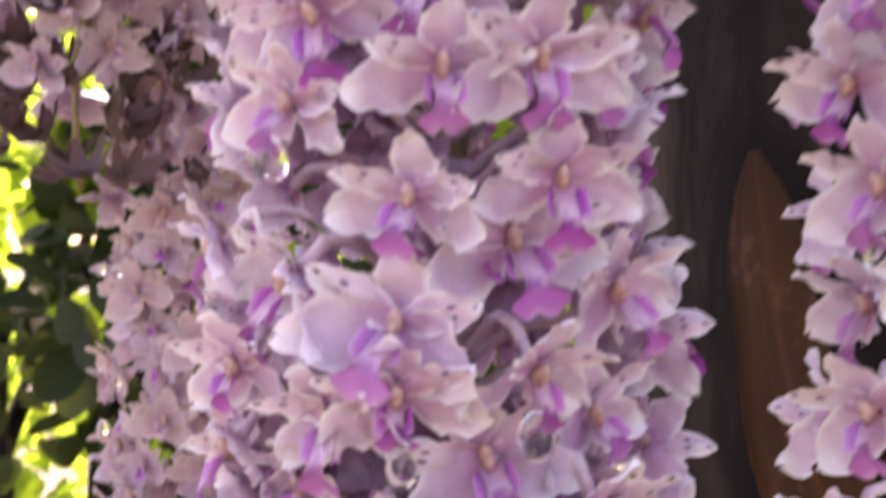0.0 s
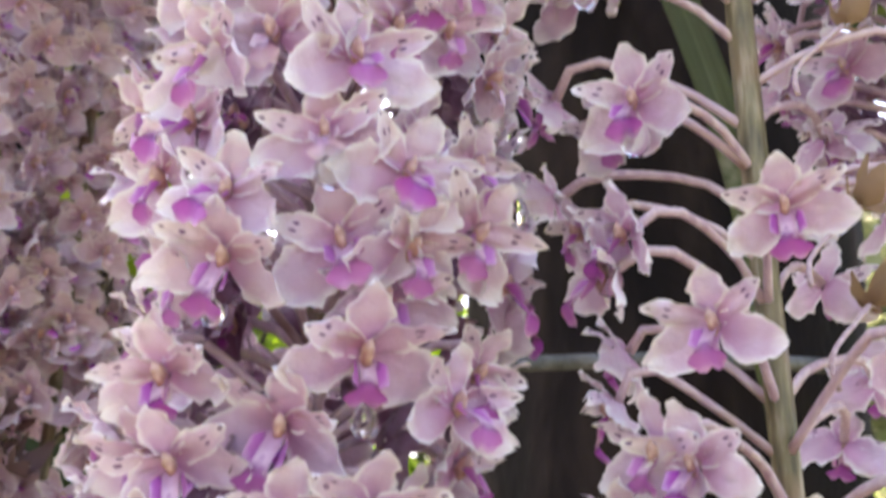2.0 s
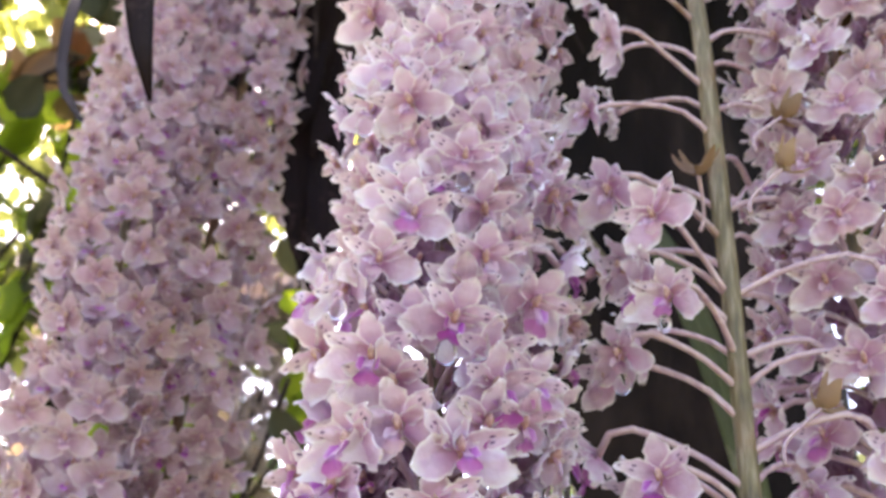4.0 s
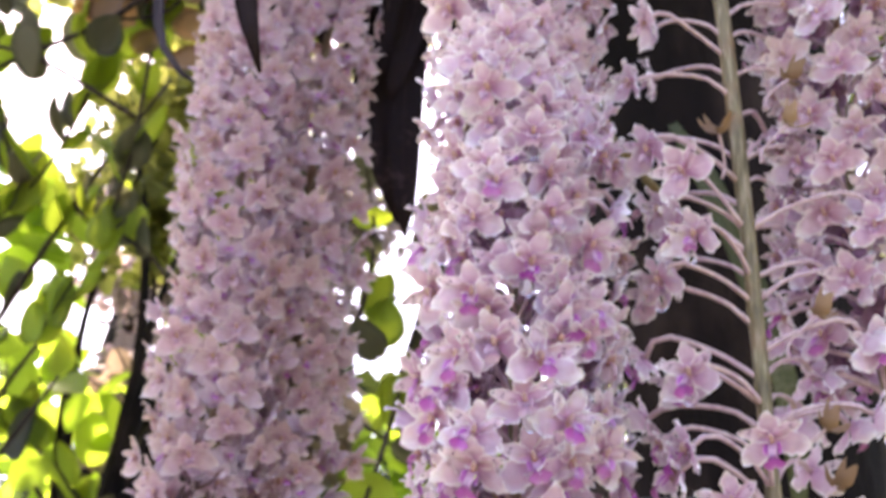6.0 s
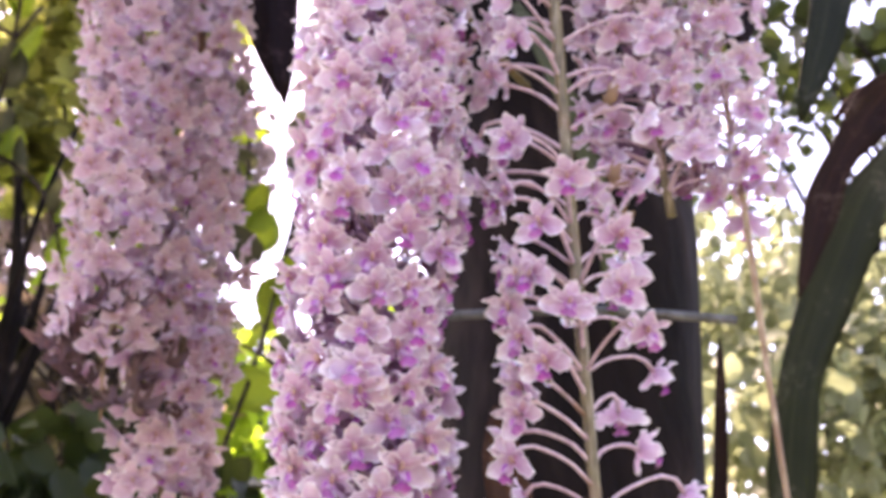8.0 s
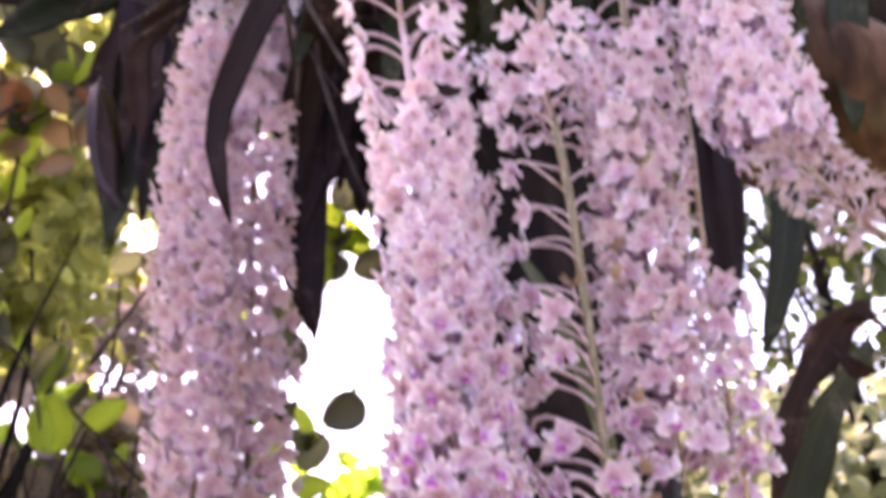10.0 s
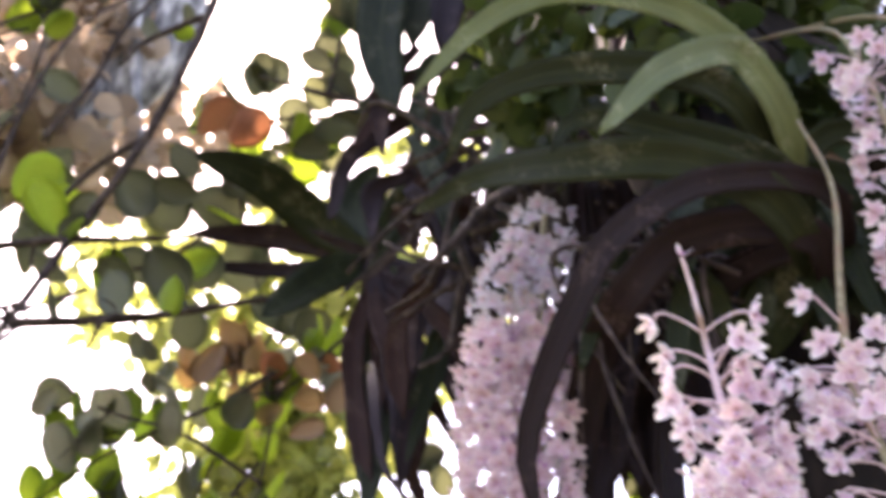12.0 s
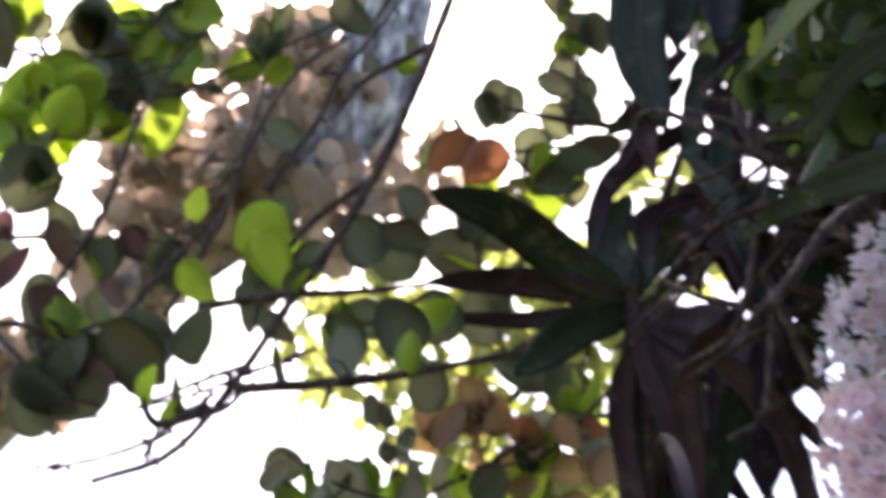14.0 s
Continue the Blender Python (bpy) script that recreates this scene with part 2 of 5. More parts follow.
PURPLE_DRY = leaf_material("dry_leaf_purple_brown", (0.09, 0.05, 0.052), (0.21, 0.135, 0.13), (0.27, 0.19, 0.185), 0.35, 0.6, glow=(1.2, 1.05, 1.1))
# greys paled: the glare of the sky is put into the leaf colour
WASHED = leaf_material("round_leaf_washed_out", (0.20, 0.20, 0.17), (0.34, 0.34, 0.27), (0.36, 0.33, 0.28), 0.5, 0.45, glow=(1.25, 1.25, 1.0))
DRY = leaf_material("dry_leaf_tan", (0.22, 0.13, 0.085), (0.44, 0.30, 0.21), (0.50, 0.40, 0.32), 0.30, 0.6)
# sunlit and shaded greens: light and shade are put into these two foliage colours
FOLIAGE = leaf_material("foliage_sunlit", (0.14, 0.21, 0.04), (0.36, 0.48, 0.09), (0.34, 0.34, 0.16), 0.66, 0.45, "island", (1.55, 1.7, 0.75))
FOLIAGE_SHADED = leaf_material("foliage_shade", (0.02, 0.035, 0.015), (0.05, 0.07, 0.022), (0.09, 0.08, 0.04), 0.30, 0.5, "island")
FOLIAGE_TAN = leaf_material("foliage_yellow", (0.15, 0.17, 0.09), (0.39, 0.42, 0.24), (0.46, 0.46, 0.31), 0.42, 0.55, "island", (1.02, 1.1, 0.98))
FOLIAGE_OLIVE = leaf_material("foliage_olive", (0.08, 0.09, 0.035), (0.44, 0.45, 0.19), (0.48, 0.44, 0.26), 0.62, 0.5, "island", (1.55, 1.6, 0.95))
FOLIAGE_PINK = leaf_material("foliage_withered_pink", (0.13, 0.10, 0.095), (0.50, 0.42, 0.41), (0.60, 0.52, 0.50), 0.45, 0.6, "island", (1.3, 1.2, 1.2))
FOLIAGE_BROWN = leaf_material("foliage_dry_brown", (0.16, 0.12, 0.09), (0.44, 0.34, 0.265), (0.52, 0.42, 0.35), 0.48, 0.6, "island", (1.3, 1.25, 1.1))
# darker than real bark: the deep shade round the trunk is in the colour
BARK = bark_material("bark_dark_shaded", (0.003, 0.002, 0.002), (0.010, 0.006, 0.0055), (0.036, 0.024, 0.020), 34.0)
BARK_BROWN = bark_material("bark_brown", (0.03, 0.015, 0.008), (0.10, 0.052, 0.028), (0.20, 0.12, 0.075), 30.0, (0.09, 0.09, 0.04))
BARK_GREY = bark_material("bark_grey", (0.05, 0.048, 0.05), (0.24, 0.235, 0.245), (0.70, 0.68, 0.68), 26.0)
TWIG = bark_material("twig_brown", (0.016, 0.011, 0.010), (0.042, 0.029, 0.025), (0.11, 0.082, 0.07), 120.0)
ROOT = bark_material("aerial_root", (0.022, 0.016, 0.017), (0.052, 0.038, 0.038), (0.13, 0.10, 0.10), 90.0)
ROD = bark_material("grey_rod", (0.08, 0.085, 0.085), (0.15, 0.155, 0.155), (0.22, 0.225, 0.225), 90.0)
GROUND = ground_material()
WATER = drop_material()


# ---- mesh builders ----
def part(name, data, material, parent=None, label=""):
    """Links a bmesh or a mesh as one object under a thing."""
    if isinstance(data, bmesh.types.BMesh):
        mesh = bpy.data.meshes.new(name)
        data.to_mesh(mesh)
        data.free()
    else:
        mesh = data
    mats = material if isinstance(material, (list, tuple)) else [material]
    if not mesh.materials:
        for m in mats:
            mesh.materials.append(m)
    ob = new(name, mesh)
    if parent:
        ob.parent = parent
    return tagged(ob, label)


def shade_smooth(bm):
    for f in bm.faces:
        f.smooth = True
    return bm


def curve_points(points, count):
    """Points evenly along a smooth line through the given ones."""
    p = [Vector(q) for q in points]
    p = [p[0] * 2 - p[1]] + p + [p[-1] * 2 - p[-2]]
    fine = []
    for i in range(1, len(p) - 2):
        for k in range(16):
            t = k / 16
            a, b, c, d = p[i - 1 : i + 3]
            fine.append(0.5 * (2 * b + (c - a) * t + (2 * a - 5 * b + 4 * c - d) * t * t + (3 * b - a - 3 * c + d) * t**3))
    fine.append(p[-2])
    run = [0.0]
    for a, b in zip(fine, fine[1:]):
        run.append(run[-1] + (b - a).length)
    out, j = [], 0
    for k in range(count):
        s = run[-1] * k / (count - 1)
        while j < len(run) - 2 and run[j + 1] < s:
            j += 1
        f = (s - run[j]) / max(run[j + 1] - run[j], 1e-9)
        out.append(fine[j].lerp(fine[j + 1], min(max(f, 0), 1)))
    return out


def tube(points, radii, sides=8, rough=0.0, seed=0, count=None):
    """A closed tapering tube; radii at even steps along the line."""
    rnd = random.Random(seed)
    count = count or max(3, 4 * len(points))
    line = curve_points(points, count)
    bm = bmesh.new()
    rings = []
    ref = Vector((0.31, 0.9, 0.2))
    for i, c in enumerate(line):
        tan = (line[min(i + 1, count - 1)] - line[max(i - 1, 0)]).normalized()
        x = tan.cross(ref).normalized()
        y = tan.cross(x)
        s = i / (count - 1) * (len(radii) - 1)
        k = min(int(s), len(radii) - 2)
        r = radii[k] + (radii[k + 1] - radii[k]) * (s - k)
        ring = []
        for j in range(sides):
            a = 2 * math.pi * j / sides
            rr = r * (1 + rough * (noise.noise(Vector((math.cos(a) * 1.7 + seed, math.sin(a) * 1.7, i * 0.45))) + 0.4 * (rnd.random() - 0.5)))
            ring.append(bm.verts.new(c + x * math.cos(a) * rr + y * math.sin(a) * rr))
        rings.append(ring)
    for a, b in zip(rings, rings[1:]):
        for j in range(sides):
            bm.faces.new((a[j], a[(j + 1) % sides], b[(j + 1) % sides], b[j]))
    bm.faces.new(rings[0][::-1])
    bm.faces.new(rings[-1])
    return shade_smooth(bm)


def strap(points, width, fold=0.35, facing=(0.0, -0.82, -0.55), thick=0.0016, blunt=0.35, count=22, wave=0.0, seed=0):
    """A strap-shaped leaf along a line: keeled, thick, narrowing to both ends."""
    line = curve_points(points, count)
    face = Vector(facing).normalized()
    bm = bmesh.new()
    uv = bm.loops.layers.uv.new("UVMap")
    vs = (-1, -0.55, 0, 0.55, 1)
    top, low, at = [], [], {}
    for i, c in enumerate(line):
        u = i / (count - 1)
        tan = (line[min(i + 1, count - 1)] - line[max(i - 1, 0)]).normalized()
        side = tan.cross(face)
        side = side.normalized() if side.length > 1e-4 else Vector((1, 0, 0))
        up = side.cross(tan).normalized()
        shape = min(1.0, 0.45 + 2.2 * u) * max(0.02, 1 - max(0.0, (u - blunt) / (1 - blunt)) ** 2.4) ** 0.62
        w = 0.5 * width * shape * (1 + wave * noise.noise(Vector((u * 5, seed, 0.3))))
        lift = wave * width * 0.5 * noise.noise(Vector((u * 3.1, seed + 7.7, 1.9)))
        sway = width * 0.10 * noise.noise(Vector((u * 2.2, seed * 1.3, 4.4)))
        ra, rb = [], []
        for v in vs:
            q = c + side * (w * v + sway) + up * (fold * w * (abs(v) ** 1.5 - 0.4) + lift * v)
            for ring, sign in ((ra, 0.5), (rb, -0.5)):
                e = bm.verts.new(q + up * thick * sign * (1 - 0.7 * abs(v)))
                at[e] = (u, 0.5 + 0.5 * v)
                ring.append(e)
        top.append(ra)
        low.append(rb)

    def face_of(*q):
        f = bm.faces.new(q)
        for loop in f.loops:
            loop[uv].uv = at[loop.vert]

    for i in range(count - 1):
        for j in range(4):
            face_of(top[i][j], top[i][j + 1], top[i + 1][j + 1], top[i + 1][j])
            face_of(low[i][j + 1], low[i][j], low[i + 1][j], low[i + 1][j + 1])
        face_of(low[i][0], top[i][0], top[i + 1][0], low[i + 1][0])
        face_of(top[i][4], low[i][4], low[i + 1][4], top[i + 1][4])
    for i in (0, count - 1):
        for j in range(4):
            q = (top[i][j], low[i][j], low[i][j + 1], top[i][j + 1])
            face_of(*(q if i == 0 else q[::-1]))
    return shade_smooth(bm)


def round_leaf(length, width, cup, seed, pointed=0.0):
    """A broad ovate leaf lying along +y from its stalk at the origin, folded at the midrib."""
    rnd = random.Random(seed)
    bm = bmesh.new()
    rows = []
    for i in range(12):
        u = 0.5 - 0.5 * math.cos(math.pi * i / 11)
        w = 0.5 * width * max(0.012, math.sin(math.pi * min(1.0, u ** (0.85 + pointed)))) ** 0.58
        row = []
        for v in (-1, -0.5, 0, 0.5, 1):
            z = cup * width * (abs(v) ** 1.4) + 0.05 * length * math.sin(3.0 * u + seed) - 0.18 * length * u * u
            row.append(bm.verts.new((w * v * (1 + 0.03 * rnd.uniform(-1, 1)), u * length, z)))
        rows.append(row)
    for a, b in zip(rows, rows[1:]):
        for j in range(4):
            bm.faces.new((a[j], a[j + 1], b[j + 1], b[j]))
    shade_smooth(bm)
    bmesh.ops.solidify(bm, geom=bm.faces[:], thickness=0.0007)
    return bm


# ---- orchid flower ----
def add_tepal(bm, uv, angle, length, width, curl, cup, slot, skew=0.0, back=0.0, seed=0, fine=False):
    """One sepal or petal: a cupped blade from the flower's heart; the flower faces -y."""
    d = Vector((math.cos(angle), 0, math.sin(angle)))
    s = Vector((-math.sin(angle), 0, math.cos(angle)))
    nu, vs = (12, (-1, -0.78, -0.4, 0, 0.4, 0.78, 1)) if fine else (7, (-1, -0.6, 0, 0.6, 1))
    rows = []
    for i in range(nu):
        u = 1 - (1 - i / (nu - 1)) ** 1.45
        w = 0.5 * width * max(0.03, math.sin(math.pi * (0.11 + 0.885 * u ** 0.9))) ** 0.62
        row = []
        for v in vs:
            side = v * w * (1 + 0.26 * abs(v) * noise.noise(Vector((u * 4.1, v * 3.0 + 9.1, seed * 1.7)))) + skew * width * u * (1 - u)
            y = back - curl * length * u * u - cup * width * (abs(v) ** 2) * (0.3 + u) * (1 - 0.5 * u)
            side *= 1 + (0.07 * abs(v) ** 3 * math.sin(u * 26 + 4.1 * seed + 1.7 * v) if fine else 0)
            y += 0.045 * length * abs(v) ** 3 * math.sin(u * 17 + 5 * seed + 2 * v)
            y += 0.13 * length * noise.noise(Vector((u * 2.4, v * 1.6, seed * 3.3)))
            row.append((bm.verts.new(d * (length * u + 0.0006) + s * side + Vector((0, y, 0))), u, 0.5 + 0.5 * v))
        rows.append(row)
    for a, b in zip(rows, rows[1:]):
        for j in range(len(vs) - 1):
            q = (a[j], a[j + 1], b[j + 1], b[j])
            f = bm.faces.new([e[0] for e in q])
            f.material_index, f.smooth = slot, True
            for loop, e in zip(f.loops, q):
                loop[uv].uv = (e[1], e[2])


def add_lip(bm, uv, slot, size=1.0, open_=1.0):
    """The lip: a pale claw that stands forward, then folds down into a broad, notched purple blade with swept-back sides."""
    rows = []
    for i in range(10):
        u = i / 9
        claw, end = min(1.0, u / 0.44), max(0.0, (u - 0.38) / 0.62)
        w = 0.0013 + 0.0023 * math.sin(math.pi * 0.5 * min(1.0, end * 1.7)) * (1 - 0.2 * max(0.0, end - 0.6) / 0.4)
        z = -0.0004 - 0.0022 * claw - 0.0040 * end
        y = -0.0010 - 0.0056 * claw**0.85 * open_ - 0.0016 * end * (1 - 0.5 * end)
        row = []
        for v in (-1, -0.66, -0.33, 0, 0.33, 0.66, 1):
            notch = 0.0009 * end**3 * (math.cos(v * 6.6) * 0.6 + 0.9 * v * v)
            sweep = 0.0009 * math.cos(v * 4.4) * end * (1 - 0.5 * end) - 0.0014 * v * v * (1 - end)
            row.append((bm.verts.new(Vector((w * v, y + sweep, z + notch)) * size), u, 0.5 + 0.5 * v))
        rows.append(row)
    for a, b in zip(rows, rows[1:]):
        for j in range(6):
            q = (a[j], a[j + 1], b[j + 1], b[j])
            f = bm.faces.new([e[0] for e in q])
            f.material_index, f.smooth = slot, True
            for loop, e in zip(f.loops, q):
                loop[uv].uv = (e[1], e[2])
    # side lobes, standing up on both sides of the mouth
    for sx in (-1, 1):
        c = [(sx * 0.0014, -0.0020, -0.0004), (sx * 0.0027, -0.0046, 0.0002), (sx * 0.0030, -0.0070, -0.0018), (sx * 0.0016, -0.0068, -0.0028)]
        f = bm.faces.new([bm.verts.new(Vector(q) * size) for q in c])
        f.material_index, f.smooth = slot, True
        for loop, k in zip(f.loops, (0.25, 0.97, 0.99, 0.9)):
            loop[uv].uv = (k, 0.5)


def add_heart(bm, uv, slot):
    g = bmesh.ops.create_icosphere(bm, subdivisions=1, radius=0.0013, matrix=Matrix.Translation((0, -0.0016, 0.0002)) @ Matrix.Diagonal((0.75, 1.15, 1.9, 1)))
    for v in g["verts"]:
        for f in v.link_faces:
            f.material_index, f.smooth = slot, True


def flower_mesh(seed, with_lip=False, shut=0.0, fine=False):
    rnd = random.Random(seed)
    bm = bmesh.new()
    uv = bm.loops.layers.uv.new("UVMap")
    j = lambda k: 1 + k * rnd.uniform(-1, 1)  # noqa: E731
    deg = radians
    add_tepal(bm, uv, deg(90 + 7 * rnd.uniform(-1, 1)), 0.0088 * j(0.08), 0.0064 * j(0.10), 0.02 + shut + 0.14 * rnd.random(), 0.12, 0, 0, 0.0004, seed, fine)
    for sx in (0, 1):
        a = deg(27 + 8 * rnd.uniform(-1, 1))
        a = math.pi - a if sx else a
        add_tepal(bm, uv, a, 0.0106 * j(0.08), 0.0046 * j(0.10), 0.14 + shut + 0.26 * rnd.random(), 0.16, 1, 0, -0.0002, seed + 3 + sx, fine)
        a = deg(-20 + 8 * rnd.uniform(-1, 1))
        a = math.pi - a if sx else a
        add_tepal(bm, uv, a, 0.0112 * j(0.07), 0.0086 * j(0.08), 0.16 + shut + 0.30 * rnd.random(), 0.16, 0, -0.25 if not sx else 0.25, 0.0001, seed + 5 + sx, fine)
    add_heart(bm, uv, 2)
    if with_lip:
        add_lip(bm, uv, 3, 0.62)
    mesh = bpy.data.meshes.new("flower")
    bm.to_mesh(mesh)
    bm.free()
    for m in (TEPAL, SPOTTED, HEART, LIP):
        mesh.materials.append(m)
    return mesh


def lip_mesh(size, open_, tissue):
    bm = bmesh.new()
    uv = bm.loops.layers.uv.new("UVMap")
    add_lip(bm, uv, 0, size, open_)
    bmesh.ops.recalc_face_normals(bm, faces=bm.faces[:])
    mesh = bpy.data.meshes.new("lip")
    bm.to_mesh(mesh)
    bm.free()
    mesh.materials.append(tissue)
    return mesh


def pedicel_mesh(end, thick=1.0):
    """A thin curved flower stalk from behind the flower's heart to the stem, in the flower's own axes."""
    e = Vector(end)
    n = e.length
    bm = tube([(0, 0.0006, 0), (0, 0.26 * n, 0.0012), e * 0.66 + Vector((0, 0.10 * n, 0.14 * n)), e], (0.0010 * thick, 0.0009 * thick, 0.0008 * thick, 0.0010 * thick), 6, count=8)
    mesh = bpy.data.meshes.new("pedicel")
    bm.to_mesh(mesh)
    bm.free()
    mesh.materials.append(PEDICEL)
    return mesh


FLOWERS = [flower_mesh(k, fine=True) for k in range(10)]
FLOWERS_FAR = [flower_mesh(20 + k, True) for k in range(6)]
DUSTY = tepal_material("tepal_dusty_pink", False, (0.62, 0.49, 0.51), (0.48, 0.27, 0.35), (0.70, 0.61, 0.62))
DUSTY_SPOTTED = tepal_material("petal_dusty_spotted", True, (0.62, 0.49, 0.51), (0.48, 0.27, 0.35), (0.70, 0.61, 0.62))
# mauve darkened: the shade deep inside a spike is put into the colour
INNER_SHADE = tepal_material("tepal_mauve_shade", False, (0.27, 0.14, 0.21), (0.16, 0.05, 0.12), (0.34, 0.22, 0.28))
FLOWERS_DUSTY = []
for mesh in FLOWERS_FAR:
    mesh = mesh.copy()
    mesh.materials[0], mesh.materials[1], mesh.materials[3] = DUSTY, DUSTY_SPOTTED, LIP_PALE
    FLOWERS_DUSTY.append(mesh)
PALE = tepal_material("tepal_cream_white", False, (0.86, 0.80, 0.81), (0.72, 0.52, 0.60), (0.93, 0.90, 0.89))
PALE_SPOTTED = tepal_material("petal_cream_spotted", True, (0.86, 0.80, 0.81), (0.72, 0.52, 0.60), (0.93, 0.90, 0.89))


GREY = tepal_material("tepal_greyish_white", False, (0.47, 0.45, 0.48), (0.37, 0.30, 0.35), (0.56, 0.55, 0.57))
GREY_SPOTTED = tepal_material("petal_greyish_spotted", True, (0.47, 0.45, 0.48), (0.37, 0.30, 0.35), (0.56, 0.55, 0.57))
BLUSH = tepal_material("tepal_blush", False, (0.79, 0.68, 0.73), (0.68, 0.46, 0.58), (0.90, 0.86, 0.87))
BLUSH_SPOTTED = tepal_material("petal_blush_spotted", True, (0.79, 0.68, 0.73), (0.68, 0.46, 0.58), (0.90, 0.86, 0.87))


def recoloured(meshes, plain, spotted):
    out = []
    for mesh in meshes:
        mesh = mesh.copy()
        mesh.materials[0], mesh.materials[1], mesh.materials[3] = plain, spotted, LIP_PALE
        out.append(mesh)
    return out


FLOWERS_PALE, FLOWERS_FAR_PALE = recoloured(FLOWERS[:5], PALE, PALE_SPOTTED), recoloured(FLOWERS_FAR[:4], GREY, GREY_SPOTTED)
FLOWERS_TOP = recoloured([flower_mesh(60 + k, False, 0.10 + 0.12 * k, True) for k in range(4)], PALE, PALE_SPOTTED)
FLOWERS_BLUSH = recoloured(FLOWERS, BLUSH, BLUSH_SPOTTED)
SHUT = [flower_mesh(40 + k, True, 0.75) for k in range(3)]
FADED = tepal_material("tepal_faded_tan", False, (0.50, 0.40, 0.36), (0.38, 0.27, 0.26), (0.60, 0.50, 0.43))
SHUT_FADED = recoloured(SHUT, FADED, FADED)
LIPS = [lip_mesh(0.90, 1.0, LIP), lip_mesh(0.98, 1.2, LIP), lip_mesh(0.82, 0.8, LIP)]
LIPS_PALE = [lip_mesh(0.74, 1.0, LIP_PALE), lip_mesh(0.80, 1.2, LIP_PALE), lip_mesh(0.66, 0.8, LIP_PALE)]


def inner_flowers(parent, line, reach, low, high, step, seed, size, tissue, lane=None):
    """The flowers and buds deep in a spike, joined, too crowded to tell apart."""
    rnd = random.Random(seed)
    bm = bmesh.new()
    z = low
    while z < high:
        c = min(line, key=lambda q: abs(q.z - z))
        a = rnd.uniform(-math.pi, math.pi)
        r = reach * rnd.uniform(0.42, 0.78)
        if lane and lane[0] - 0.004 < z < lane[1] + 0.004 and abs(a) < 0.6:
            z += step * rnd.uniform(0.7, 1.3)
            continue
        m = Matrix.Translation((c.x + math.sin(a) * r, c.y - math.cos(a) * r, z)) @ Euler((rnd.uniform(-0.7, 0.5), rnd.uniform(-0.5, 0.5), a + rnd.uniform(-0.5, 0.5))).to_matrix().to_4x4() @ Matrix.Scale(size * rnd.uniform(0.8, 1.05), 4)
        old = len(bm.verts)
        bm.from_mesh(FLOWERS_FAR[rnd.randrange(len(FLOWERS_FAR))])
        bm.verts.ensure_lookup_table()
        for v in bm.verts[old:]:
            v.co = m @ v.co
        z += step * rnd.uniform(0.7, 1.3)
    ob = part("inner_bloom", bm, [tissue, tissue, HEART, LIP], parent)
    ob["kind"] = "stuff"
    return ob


LIP_TIPS = []


